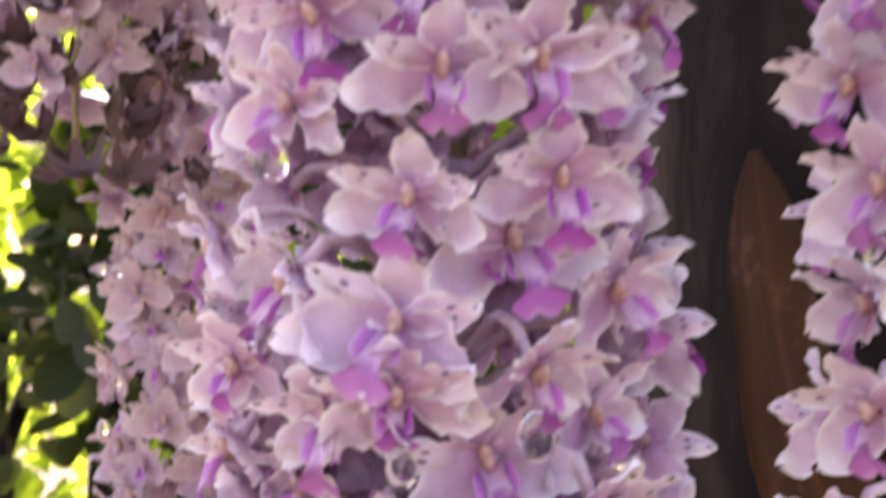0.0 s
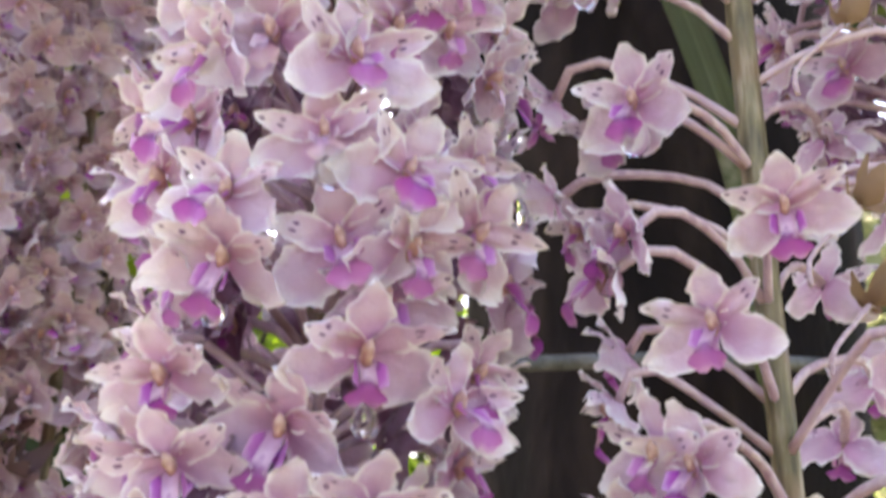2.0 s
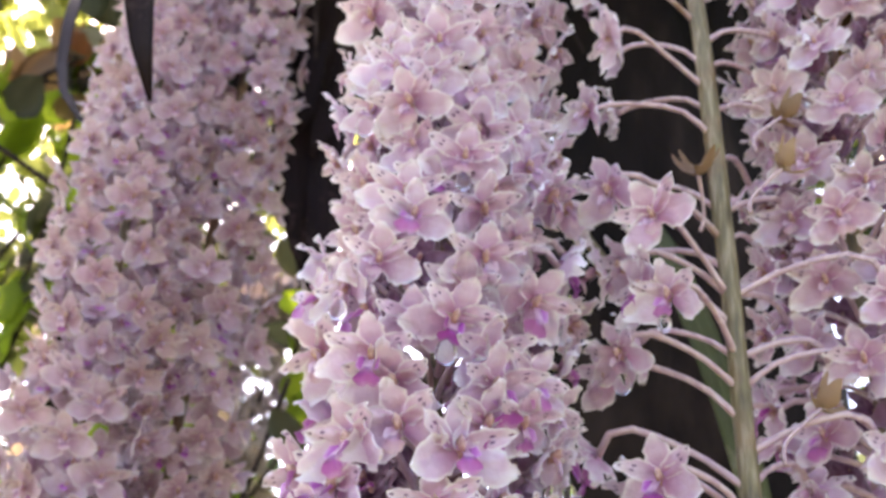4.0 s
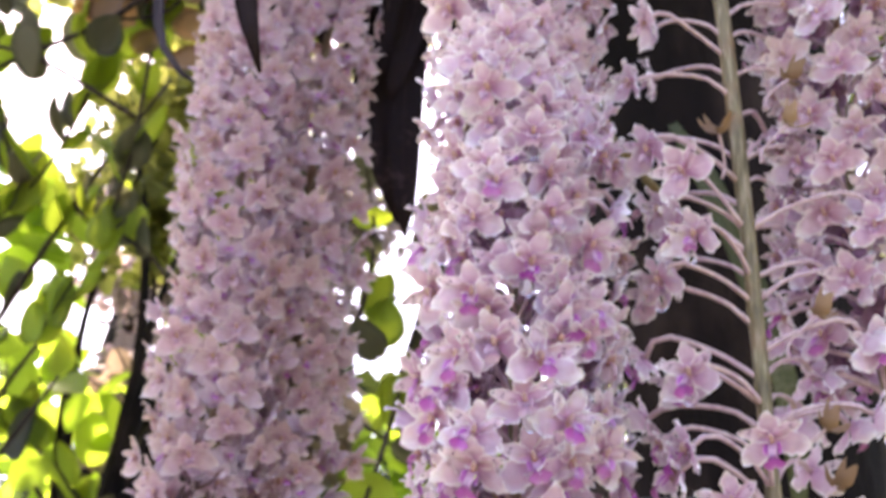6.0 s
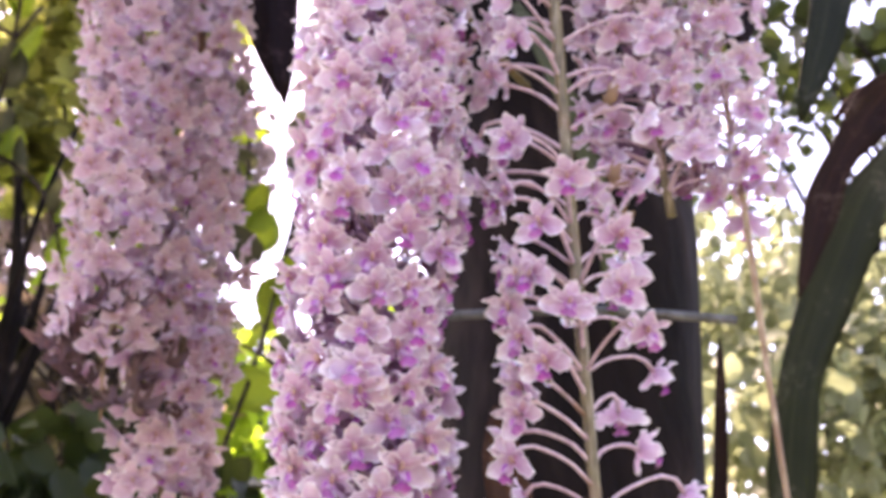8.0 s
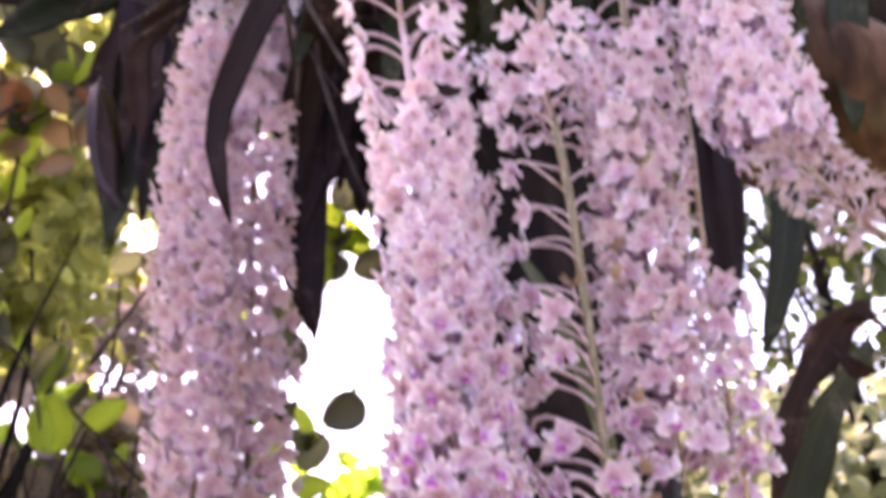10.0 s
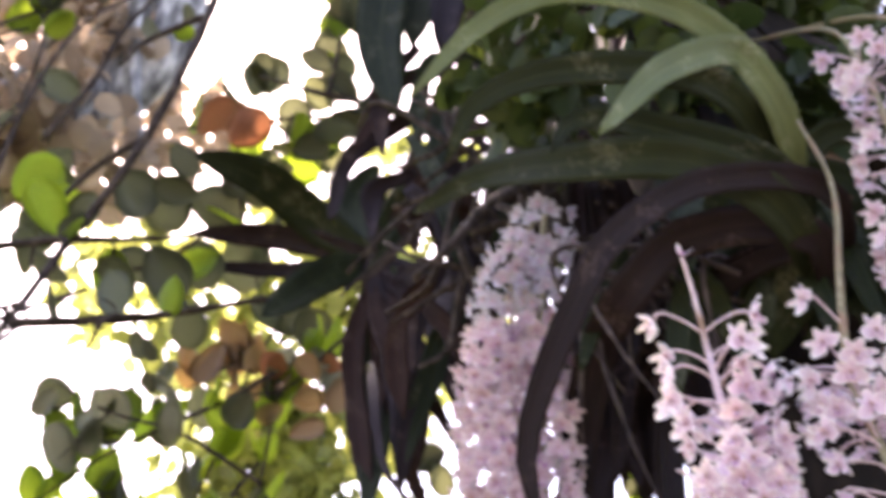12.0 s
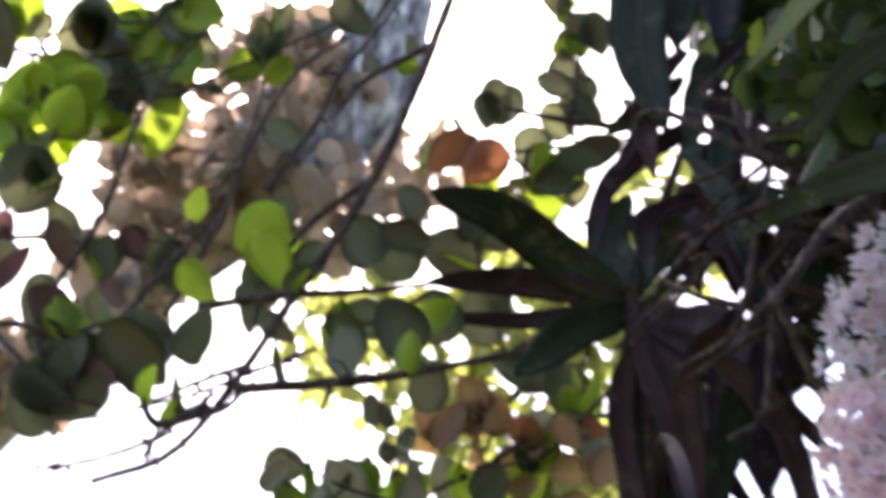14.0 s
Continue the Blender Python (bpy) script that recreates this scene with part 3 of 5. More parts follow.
def flower_spike(label, axis, reach, step, low, high, chosen=(), seed=0, near=True, stem_r=0.0026, shut_below=None, thin=None, sizes=(0.80, 0.98), stalk=None, sides=None, inner=None, tip=1.15, pale_above=9.0, lane=None):
    """A hanging spike: a stalk along the axis (given from the top down) with flowers on rising pedicels all round it.
    chosen: (turn, height) of flowers that stand where they do; thin: (from height, share) above which fewer flowers open; lane: (low, high, turn, turn) where the stem lies bare."""
    rnd = random.Random(seed)
    thing = tagged(new("flower_spike"), label, "flower", "orchid flower spikes")
    line = curve_points(axis, 90)
    part("stem", tube(axis, (stem_r * tip, stem_r, stem_r * 0.9, stem_r * 0.7), 9, 0.16, seed, 60), stalk or STALK, thing)

    def middle(z):
        return min(line, key=lambda q: abs(q.z - z))

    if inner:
        inner_flowers(thing, line, reach, inner[0], inner[1], inner[2], seed + 90, sizes[0], INNER_SHADE if near else DUSTY, lane)
    spots = [(a, z, True) for a, z in chosen]
    k, z = 0, low
    while z < high:
        a = (k * 137.5 + 31 * seed + rnd.uniform(-9, 9) + 180) % 360 - 180
        zz = z + rnd.uniform(-0.4, 0.4) * step
        k, z = k + 1, z + step
        if thin and zz > thin[0] and rnd.random() > thin[1]:
            continue
        if lane and lane[0] < zz < lane[1] and lane[2] < a < lane[3]:
            continue
        if sides and zz < 1.815 and not any(lo <= a <= hi for lo, hi in sides):
            continue
        if any(abs(((a - b + 180) % 360) - 180) * math.pi / 180 * reach < 0.0070 and abs(zz - y) < 0.0050 for b, y, fixed in spots if fixed):
            continue
        spots.append((a, zz, False))
    for n, (a, zz, fixed) in enumerate(spots):
        r = reach * ((rnd.uniform(0.92, 1.22) if abs(a) > 72 else 1.0) if fixed else rnd.uniform(0.72, 1.10))
        s = rnd.uniform(*sizes)
        shut = shut_below is not None and zz < shut_below
        if near and zz > 1.80:
            s *= 1.14
        if shut:
            s *= 0.62
            r *= 0.7
        c = middle(zz - 0.004)
        turn = radians(a)
        place = Vector((c.x + math.sin(turn) * r, c.y - math.cos(turn) * r, zz))
        j = 0.9 if fixed else 1.1
        tilt = Euler((radians(rnd.uniform(-20, 16) * j + 31), radians(rnd.uniform(-18, 18) * j), radians(a + rnd.uniform(-20, 20) * j))).to_matrix().to_4x4()
        m = Matrix.Translation(place) @ tilt @ Matrix.Scale(s, 4)
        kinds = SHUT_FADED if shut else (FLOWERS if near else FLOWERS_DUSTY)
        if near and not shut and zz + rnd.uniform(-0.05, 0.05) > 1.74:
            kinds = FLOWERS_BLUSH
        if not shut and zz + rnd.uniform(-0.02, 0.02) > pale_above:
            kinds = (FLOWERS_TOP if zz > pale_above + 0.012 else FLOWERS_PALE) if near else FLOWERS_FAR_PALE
        f = part("flower", kinds[rnd.randrange(len(kinds))], TEPAL, thing)
        f.matrix_basis = m
        if fixed and near:
            LIP_TIPS.append(m @ Vector((0.0004, -0.0066, -0.0068)))
        if near and not shut:
            part("lip", (LIPS if zz + rnd.uniform(-0.04, 0.04) < 1.635 else LIPS_PALE)[rnd.randrange(3)], LIP, f)
        if near:
            foot = m.inverted() @ middle(zz - 0.007)
            part("pedicel", pedicel_mesh(foot), PEDICEL, f)
    return thing


# ---- ground ----
def ground_sheet():
    bm = bmesh.new()
    bmesh.ops.create_grid(bm, x_segments=60, y_segments=60, size=60)
    for v in bm.verts:
        v.co.z = 0.10 * noise.noise(v.co * 0.35) - 0.05
        v.co.x *= 1 + abs(v.co.x) / 12
        v.co.y *= 1 + abs(v.co.y) / 12
    return tagged(part("ground", shade_smooth(bm), GROUND), "uneven garden soil with grass and litter", "ground", kind="structure")


ground_sheet()


# ---- trees, trunks and shrubs ----
def leaf_cloud(centres, count, size, seed):
    """Many small folded leaves round the given clump centres (x, y, z, radius)."""
    rnd = random.Random(seed)
    verts, faces = [], []
    weights = [r**2.2 for *_, r in centres]
    for _ in range(count):
        x, y, z, r = rnd.choices(centres, weights)[0]
        d = Vector((rnd.gauss(0, 1), rnd.gauss(0, 1), rnd.gauss(0, 0.8))).normalized() * r * rnd.random() ** 0.45
        c = Vector((x, y, z)) + d
        ln = size * rnd.uniform(0.6, 1.25)
        w = ln * rnd.uniform(0.28, 0.42)
        m = Euler((rnd.uniform(-1.7, 0.3), rnd.uniform(-0.9, 0.9), rnd.uniform(0, 6.283))).to_matrix()
        b = len(verts)
        outline = [(math.sin(t) * w * (1.1 - 0.25 * t / 6.283), 0.5 * ln - 0.5 * ln * math.cos(t)) for t in (0, 0.6, 1.2, 1.9, 2.6)]
        ring = outline + [(0, ln)] + [(-p, q) for p, q in outline[:0:-1]]
        verts.append(c + m @ Vector((0, 0.5 * ln, -0.04 * ln)))
        for p, q in ring:
            verts.append(c + m @ Vector((p, q, 0.35 * abs(p) - 0.10 * q * q / ln)))
        n = len(ring)
        faces += [(b, b + 1 + k, b + 1 + (k + 1) % n) for k in range(n)]
    mesh = bpy.data.meshes.new("crown")
    mesh.from_pydata(verts, [], faces)
    mesh.polygons.foreach_set("use_smooth", [True] * len(faces))
    return mesh


def tree(name, label, trunk, radii, clumps, count, size, leaves, seed, bark=None):
    """A rough tapered trunk with limbs to its clumps of leaves."""
    thing = tagged(new(name), label, name.replace("_", " "), "garden trees and shrubs")
    part("trunk", tube(trunk, radii, 12, 0.25, seed, 40), bark or BARK, thing)
    top = Vector(trunk[-1])
    rnd = random.Random(seed)
    for x, y, z, r in clumps[:8]:
        start = Vector(trunk[-1]).lerp(Vector(trunk[-2]), rnd.uniform(0, 0.6))
        end = Vector((x, y, z))
        mid = start.lerp(end, 0.5) + Vector((rnd.uniform(-1, 1), rnd.uniform(-1, 1), 0.6)) * 0.12 * (end - start).length
        part("limb", tube([start, mid, end], (radii[-1] * 0.7, radii[-1] * 0.4, radii[-1] * 0.12), 6, 0.2, seed, 14), bark or BARK, thing)
    crown = part("crown", leaf_cloud(clumps, count, size, seed), leaves, thing)
    crown["kind"] = "stuff"
    return thing


def scatter(seed, n, box, r):
    rnd = random.Random(seed)
    return [(rnd.uniform(box[0], box[1]), rnd.uniform(box[2], box[3]), rnd.uniform(box[4], box[5]), rnd.uniform(*r)) for _ in range(n)]


# the dark trunk on which the orchid sits, with its limb
host = tagged(new("host_tree"), "dark rough tree trunk carrying the orchid", "tree")
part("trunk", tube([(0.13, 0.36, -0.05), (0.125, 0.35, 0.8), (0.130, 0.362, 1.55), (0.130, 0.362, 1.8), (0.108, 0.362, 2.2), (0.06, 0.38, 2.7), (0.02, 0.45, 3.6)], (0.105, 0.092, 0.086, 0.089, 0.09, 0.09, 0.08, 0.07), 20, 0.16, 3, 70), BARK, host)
part("limb", tube([(0.10, 0.37, 2.30), (0.24, 0.37, 2.155), (0.40, 0.36, 2.055), (0.62, 0.36, 2.0), (1.1, 0.42, 1.98), (1.9, 0.6, 2.13)], (0.085, 0.085, 0.09, 0.085, 0.07, 0.05), 16, 0.18, 8, 48), BARK_BROWN, host, "brown bark limb")
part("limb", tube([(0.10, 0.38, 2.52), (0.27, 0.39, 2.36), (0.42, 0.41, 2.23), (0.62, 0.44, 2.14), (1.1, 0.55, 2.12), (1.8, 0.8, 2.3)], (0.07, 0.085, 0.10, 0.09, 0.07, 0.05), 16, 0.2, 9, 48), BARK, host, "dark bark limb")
rod = tagged(part("metal_rod", tube([(0.045, 0.262, 1.624), (0.12, 0.252, 1.6245), (0.215, 0.268, 1.624)], (0.0028, 0.0028), 10, 0.03, 1, 12), ROD), "thin grey rod lying against the trunk", "rod")

# far grey trunk high up, lit
tree("grey_tree", "pale grey mottled tree with dry tan leaves", [(-2.7, 1.9, -0.05), (-2.5, 1.85, 1.6), (-2.0, 1.75, 2.8), (-1.45, 1.65, 3.35), (-1.04, 1.6, 3.78), (-0.99, 1.6, 4.2), (-0.97, 1.6, 4.8)], (0.12, 0.10, 0.085, 0.075, 0.06),
     [(-1.17, 1.5, 3.85, 0.16), (-1.42, 1.5, 3.5, 0.22), (-1.15, 1.5, 3.42, 0.18), (-0.95, 1.5, 3.35, 0.12), (-1.3, 1.5, 3.95, 0.16), (-1.97, 2.3, 4.4, 0.3), (-1.6, 2.4, 4.9, 0.3), (-1.5, 2.3, 4.45, 0.3), (-1.1, 2.3, 4.3, 0.18), (-1.5, 1.5, 3.25, 0.16), (-1.8, 1.6, 3.0, 0.18), (-1.25, 1.5, 3.6, 0.16)], 1650, 0.08, FOLIAGE_BROWN, 11, BARK_GREY)
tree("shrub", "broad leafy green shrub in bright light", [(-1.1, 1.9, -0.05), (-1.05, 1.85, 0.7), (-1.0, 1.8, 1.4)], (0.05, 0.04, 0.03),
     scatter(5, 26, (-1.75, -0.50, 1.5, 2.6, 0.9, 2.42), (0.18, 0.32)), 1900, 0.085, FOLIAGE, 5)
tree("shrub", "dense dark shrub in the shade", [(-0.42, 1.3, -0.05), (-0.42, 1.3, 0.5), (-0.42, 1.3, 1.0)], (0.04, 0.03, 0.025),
     scatter(6, 10, (-0.62, -0.12, 1.1, 1.6, 1.0, 1.85), (0.12, 0.22)), 800, 0.07, FOLIAGE_SHADED, 6)
tree("shrub", "yellow-green bush in sunlight beyond the trunk", [(1.5, 2.6, -0.05), (1.5, 2.6, 0.9), (1.45, 2.5, 1.5)], (0.06, 0.05, 0.04),
     scatter(7, 30, (0.32, 2.6, 2.2, 3.4, 0.9, 2.62), (0.24, 0.4)), 15000, 0.060, FOLIAGE_TAN, 7)
tree("tree", "leafy tree standing dark against the sky", [(1.75, 2.7, -0.05), (1.7, 2.6, 1.8), (1.45, 2.3, 3.0)], (0.06, 0.035, 0.014),
     [(1.05, 2.0, 3.0, 0.22), (1.25, 2.2, 3.15, 0.24), (1.5, 2.3, 2.9, 0.2), (1.0, 2.3, 3.5, 0.3), (1.6, 2.2, 3.5, 0.35)], 420, 0.09, FOLIAGE_SHADED, 8)

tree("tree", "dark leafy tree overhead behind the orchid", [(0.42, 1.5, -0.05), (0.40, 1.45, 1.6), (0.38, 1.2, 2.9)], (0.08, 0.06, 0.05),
     scatter(9, 20, (-0.12, 0.9, 0.75, 1.3, 2.95, 3.9), (0.18, 0.3)), 2600, 0.10, FOLIAGE_SHADED, 9)

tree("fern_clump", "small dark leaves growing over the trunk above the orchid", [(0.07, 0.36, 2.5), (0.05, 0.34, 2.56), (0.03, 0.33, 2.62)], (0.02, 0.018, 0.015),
     scatter(21, 16, (-0.16, 0.24, 0.20, 0.34, 2.32, 2.85), (0.05, 0.09)), 1500, 0.04, FOLIAGE_SHADED, 21)
tree("tree", "tall leafy tree filling the sky beyond the twigs", [(-1.2, 2.9, -0.05), (-1.1, 2.9, 2.2), (-0.9, 2.8, 3.6)], (0.09, 0.06, 0.022),
     [(-0.55, 2.5, 3.75, 0.3), (-0.95, 2.6, 3.55, 0.3), (-0.25, 2.5, 3.6, 0.25), (-0.75, 2.6, 4.05, 0.28), (-1.3, 2.6, 3.85, 0.3), (-0.3, 2.4, 4.1, 0.25), (-0.5, 2.6, 3.3, 0.2)], 1100, 0.085, FOLIAGE_OLIVE, 22)

tree("shrub", "dry brown shrub with pale dead leaves in the shade", [(-0.6, 2.3, -0.05), (-0.58, 2.3, 0.9), (-0.56, 2.25, 1.7)], (0.04, 0.03, 0.025),
     scatter(23, 22, (-0.72, -0.38, 2.0, 2.6, 1.75, 2.36), (0.10, 0.16)), 2300, 0.06, FOLIAGE_BROWN, 23)
tree("shrub", "tall airy shrub of yellow-green leaves lit from behind", [(-0.85, 1.75, -0.05), (-0.75, 1.7, 1.2), (-0.6, 1.65, 2.1)], (0.035, 0.028, 0.02),
     scatter(24, 18, (-0.80, -0.40, 1.5, 1.85, 2.42, 2.78), (0.07, 0.13)), 1500, 0.045, FOLIAGE_OLIVE, 24)
tree("shrub", "low green bush seen between the flower spikes", [(-0.2, 2.5, -0.05), (-0.2, 2.5, 0.7), (-0.18, 2.45, 1.4)], (0.04, 0.03, 0.022),
     scatter(26, 20, (-0.42, 0.12, 2.2, 2.7, 1.2, 2.28), (0.11, 0.19)), 1200, 0.07, FOLIAGE, 26)
tree("shrub", "dry twiggy shrub with pinkish withered leaves", [(-0.6, 2.45, -0.05), (-0.6, 2.45, 1.2), (-0.58, 2.4, 2.1)], (0.035, 0.025, 0.018),
     scatter(27, 30, (-0.95, -0.30, 2.2, 2.6, 2.05, 2.74), (0.09, 0.15)), 3200, 0.042, FOLIAGE_PINK, 27)
tree("shrub", "loose olive shrub lit from behind", [(-0.75, 2.75, -0.05), (-0.75, 2.75, 1.4), (-0.7, 2.7, 2.6)], (0.035, 0.025, 0.015),
     scatter(28, 20, (-1.0, -0.40, 2.6, 2.9, 2.8, 3.2), (0.10, 0.16)), 1100, 0.06, FOLIAGE_OLIVE, 28)
dry_twigs = tagged(new("bare_shrub"), "bare dark twigs of a dry shrub", "shrub")
for k in range(26):
    rr = random.Random(2700 + k)
    b = Vector((rr.uniform(-0.75, -0.4), rr.uniform(1.7, 2.0), rr.uniform(1.7, 2.1)))
    e = b + Vector((rr.uniform(-0.3, 0.25), rr.uniform(-0.1, 0.1), rr.uniform(0.2, 0.55)))
    part("twig", tube([b, b.lerp(e, 0.5) + Vector((rr.uniform(-0.06, 0.06), 0, rr.uniform(-0.04, 0.04))), e], (0.006, 0.0045, 0.002), 6, 0.25, k, 14), TWIG, dry_twigs)
tree("tree", "hazy tree with fine dark branches beyond the limb", [(2.4, 4.2, -0.05), (2.3, 4.1, 1.8), (2.1, 3.9, 3.0)], (0.07, 0.05, 0.03),
     scatter(25, 26, (1.45, 2.9, 3.4, 4.2, 3.1, 4.4), (0.15, 0.3)), 800, 0.07, FOLIAGE_SHADED, 25)

# hedge of far trees round the garden
# trees behind the camera stand out of view, added for bounced light
for n in range(16):
    ang = radians(n * 22.5 + 7)
    rr = 6.5 + 1.6 * math.sin(n * 2.3)
    x, y = rr * math.sin(ang), rr * math.cos(ang)
    hh = 2.6 + 0.7 * math.sin(n * 1.7 + 1) if n not in (13, 14) else 1.9
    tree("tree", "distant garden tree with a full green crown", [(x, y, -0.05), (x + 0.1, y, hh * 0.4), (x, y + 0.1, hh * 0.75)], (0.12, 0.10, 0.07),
         [(x + a, y + b, z, r) for a, b, z, r in scatter(100 + n, 9, (-1.3, 1.3, -0.8, 0.8, 0.8, hh), (0.5, 0.8))], 1100, 0.2, FOLIAGE if n % 3 else FOLIAGE_SHADED, 60 + n)

# ---- orchid flower spikes ----
AXIS_MAIN = [(-0.018, 0.083, 1.962), (-0.011, 0.092, 1.93), (-0.006, 0.088, 1.86), (0.0, 0.075, 1.79), (0.001, 0.048, 1.70), (0.0, 0.034, 1.64), (-0.001, 0.03, 1.58), (-0.006, 0.03, 1.52), (-0.010, 0.031, 1.41)]
MAIN_FLOWERS = [(-73, 1.505), (-3, 1.514), (28, 1.516), (-53, 1.516), (-74, 1.530), (-1, 1.535), (33, 1.537), (-35, 1.546), (3, 1.549), (24, 1.550),
                (-31, 1.556), (-38, 1.568), (18, 1.570), (59, 1.570), (-23, 1.583), (29, 1.585), (3, 1.600), (52, 1.600), (-35, 1.614), (63, 1.617),
                (21, 1.618), (-17, 1.626), (25, 1.627), (46, 1.630), (6, 1.641), (47, 1.651), (-48, 1.652), (18, 1.658), (-15, 1.668), (-21, 1.676),
                (63, 1.687), (7, 1.688), (-46, 1.709), (-12, 1.718), (82, 1.725)]
MAIN_EDGE = [(77, 1.585), (94, 1.592), (84, 1.606), (75, 1.628), (97, 1.622), (80, 1.640), (91, 1.655), (76, 1.667), (88, 1.674)]
MAIN_TOP = [(-84, 1.914), (74, 1.917), (66, 1.893), (-88, 1.890), (-76, 1.874), (84, 1.878), (30, 1.886), (-84, 1.854), (78, 1.858), (-78, 1.836), (-86, 1.822), (40, 1.848), (82, 1.838)]
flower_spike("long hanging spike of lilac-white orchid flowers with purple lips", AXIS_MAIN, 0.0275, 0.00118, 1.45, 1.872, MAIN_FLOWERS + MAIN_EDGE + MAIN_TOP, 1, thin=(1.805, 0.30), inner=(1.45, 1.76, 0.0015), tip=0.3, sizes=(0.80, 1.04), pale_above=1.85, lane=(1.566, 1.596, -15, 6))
main_spike = [o for o in scene.objects if o.name.startswith("flower_spike")][-1]
bud = part("bud", SHUT[1], TEPAL, main_spike, "pale closed bud at the tip")
bud.matrix_basis = Matrix.Translation((-0.018, 0.083, 1.964)) @ Euler((-1.2, 0.2, 0.3)).to_matrix().to_4x4() @ Matrix.Scale(0.5, 4)
part("stem", tube(AXIS_MAIN[:4], (0.0012, 0.0019, 0.0026, 0.0031), 9, 0.2, 79, 40), PEDICEL, main_spike, "pale pinkish upper stem")
part("stem", tube([(0.0, 0.080, 1.80), (0.03, 0.15, 1.785), (0.08, 0.24, 1.78), (0.11, 0.30, 1.79)], (0.0016, 0.002, 0.003), 7, 0.2, 77, 20), STALK, main_spike)
AXIS_BARE = [(0.10, 0.135, 2.14), (0.104, 0.112, 2.05), (0.083, 0.092, 1.94), (0.071, 0.078, 1.865), (0.070, 0.052, 1.80), (0.071, 0.043, 1.74), (0.072, 0.040, 1.66), (0.072, 0.037, 1.57), (0.074, 0.035, 1.43)]
BARE_FLOWERS = [(-35, 1.526), (30, 1.536), (-18, 1.545), (15, 1.550), (-50, 1.559), (17, 1.570), (-32, 1.576), (-56, 1.592), (-13, 1.592), (80, 1.606),
                (-50, 1.613), (85, 1.630), (-69, 1.645), (92, 1.649), (-41, 1.654), (84, 1.671), (-46, 1.676), (-60, 1.922), (-60, 1.548), (-40, 1.557), (-52, 1.536), (-58, 1.510)]
flower_spike("orchid spike with a bare green stem between scattered flowers", AXIS_BARE, 0.032, 0.0022, 1.45, 1.885, BARE_FLOWERS, 2, sides=((100, 150), (-128, -58)), stem_r=0.0028, tip=0.5, pale_above=1.85)
bare_spike = [o for o in scene.objects if o.name.startswith("flower_spike")][-1]
wilted = SHUT[0].copy()
wilted.materials.clear()
for _ in range(4):
    wilted.materials.append(DRY)
for a, z, r in ((66, 1.602, 0.017), (100, 1.588, 0.02), (74, 1.637, 0.018), (58, 1.70, 0.016), (-40, 1.695, 0.014), (90, 1.722, 0.018)):
    f = part("wilted_flower", wilted, DRY, bare_spike, "shrivelled tan flower")
    f.matrix_basis = Matrix.Translation((0.072 + math.sin(radians(a)) * r, 0.040 - math.cos(radians(a)) * r, z)) @ Euler((-0.9, 0.3, radians(a))).to_matrix().to_4x4() @ Matrix.Scale(0.55, 4)
    part("pedicel", pedicel_mesh((0, r / 0.55, -0.004)), PEDICEL, f)
AXIS_THIRD = [(0.13, 0.28, 2.40), (0.165, 0.18, 2.30), (0.166, 0.14, 2.20), (0.158, 0.112, 2.11), (0.146, 0.090, 2.02), (0.131, 0.077, 1.93), (0.121, 0.068, 1.80), (0.114, 0.060, 1.74), (0.114, 0.060, 1.66), (0.118, 0.061, 1.60)]
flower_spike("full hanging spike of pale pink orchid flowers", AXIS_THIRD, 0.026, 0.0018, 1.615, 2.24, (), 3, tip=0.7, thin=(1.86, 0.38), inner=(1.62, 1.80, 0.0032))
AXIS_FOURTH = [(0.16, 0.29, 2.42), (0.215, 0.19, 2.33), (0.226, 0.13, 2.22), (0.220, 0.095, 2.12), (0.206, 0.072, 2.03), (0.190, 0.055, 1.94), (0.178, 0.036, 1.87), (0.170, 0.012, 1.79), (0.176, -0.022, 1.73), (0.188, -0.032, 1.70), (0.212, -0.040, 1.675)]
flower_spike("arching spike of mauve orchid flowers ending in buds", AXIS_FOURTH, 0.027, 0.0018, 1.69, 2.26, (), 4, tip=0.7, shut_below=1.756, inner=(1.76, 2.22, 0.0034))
AXIS_WITHERED = [(0.15, 0.17, 2.05), (0.168, 0.12, 1.96), (0.165, 0.09, 1.86), (0.152, 0.07, 1.74), (0.147, 0.062, 1.66), (0.149, 0.062, 1.60), (0.153, 0.07, 1.53), (0.156, 0.072, 1.45)]
flower_spike("short fading orchid spike with a bare hanging tip", AXIS_WITHERED, 0.017, 0.0032, 1.605, 1.72, (), 5, stem_r=0.0016, stalk=WITHERED, sizes=(0.75, 0.95))
AXIS_BACK = [(-0.075, 0.38, 2.26), (-0.085, 0.36, 2.22), (-0.095, 0.31, 2.05), (-0.100, 0.27, 1.90), (-0.099, 0.24, 1.75), (-0.096, 0.22, 1.60), (-0.103, 0.22, 1.50), (-0.106, 0.22, 1.38)]
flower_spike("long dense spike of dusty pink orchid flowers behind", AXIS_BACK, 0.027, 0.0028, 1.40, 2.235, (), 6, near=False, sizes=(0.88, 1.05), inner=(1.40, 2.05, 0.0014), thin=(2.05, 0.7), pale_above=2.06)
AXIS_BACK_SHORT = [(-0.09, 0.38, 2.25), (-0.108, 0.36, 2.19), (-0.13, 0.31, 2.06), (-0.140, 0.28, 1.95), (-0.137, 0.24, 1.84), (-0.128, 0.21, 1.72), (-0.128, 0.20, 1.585)]
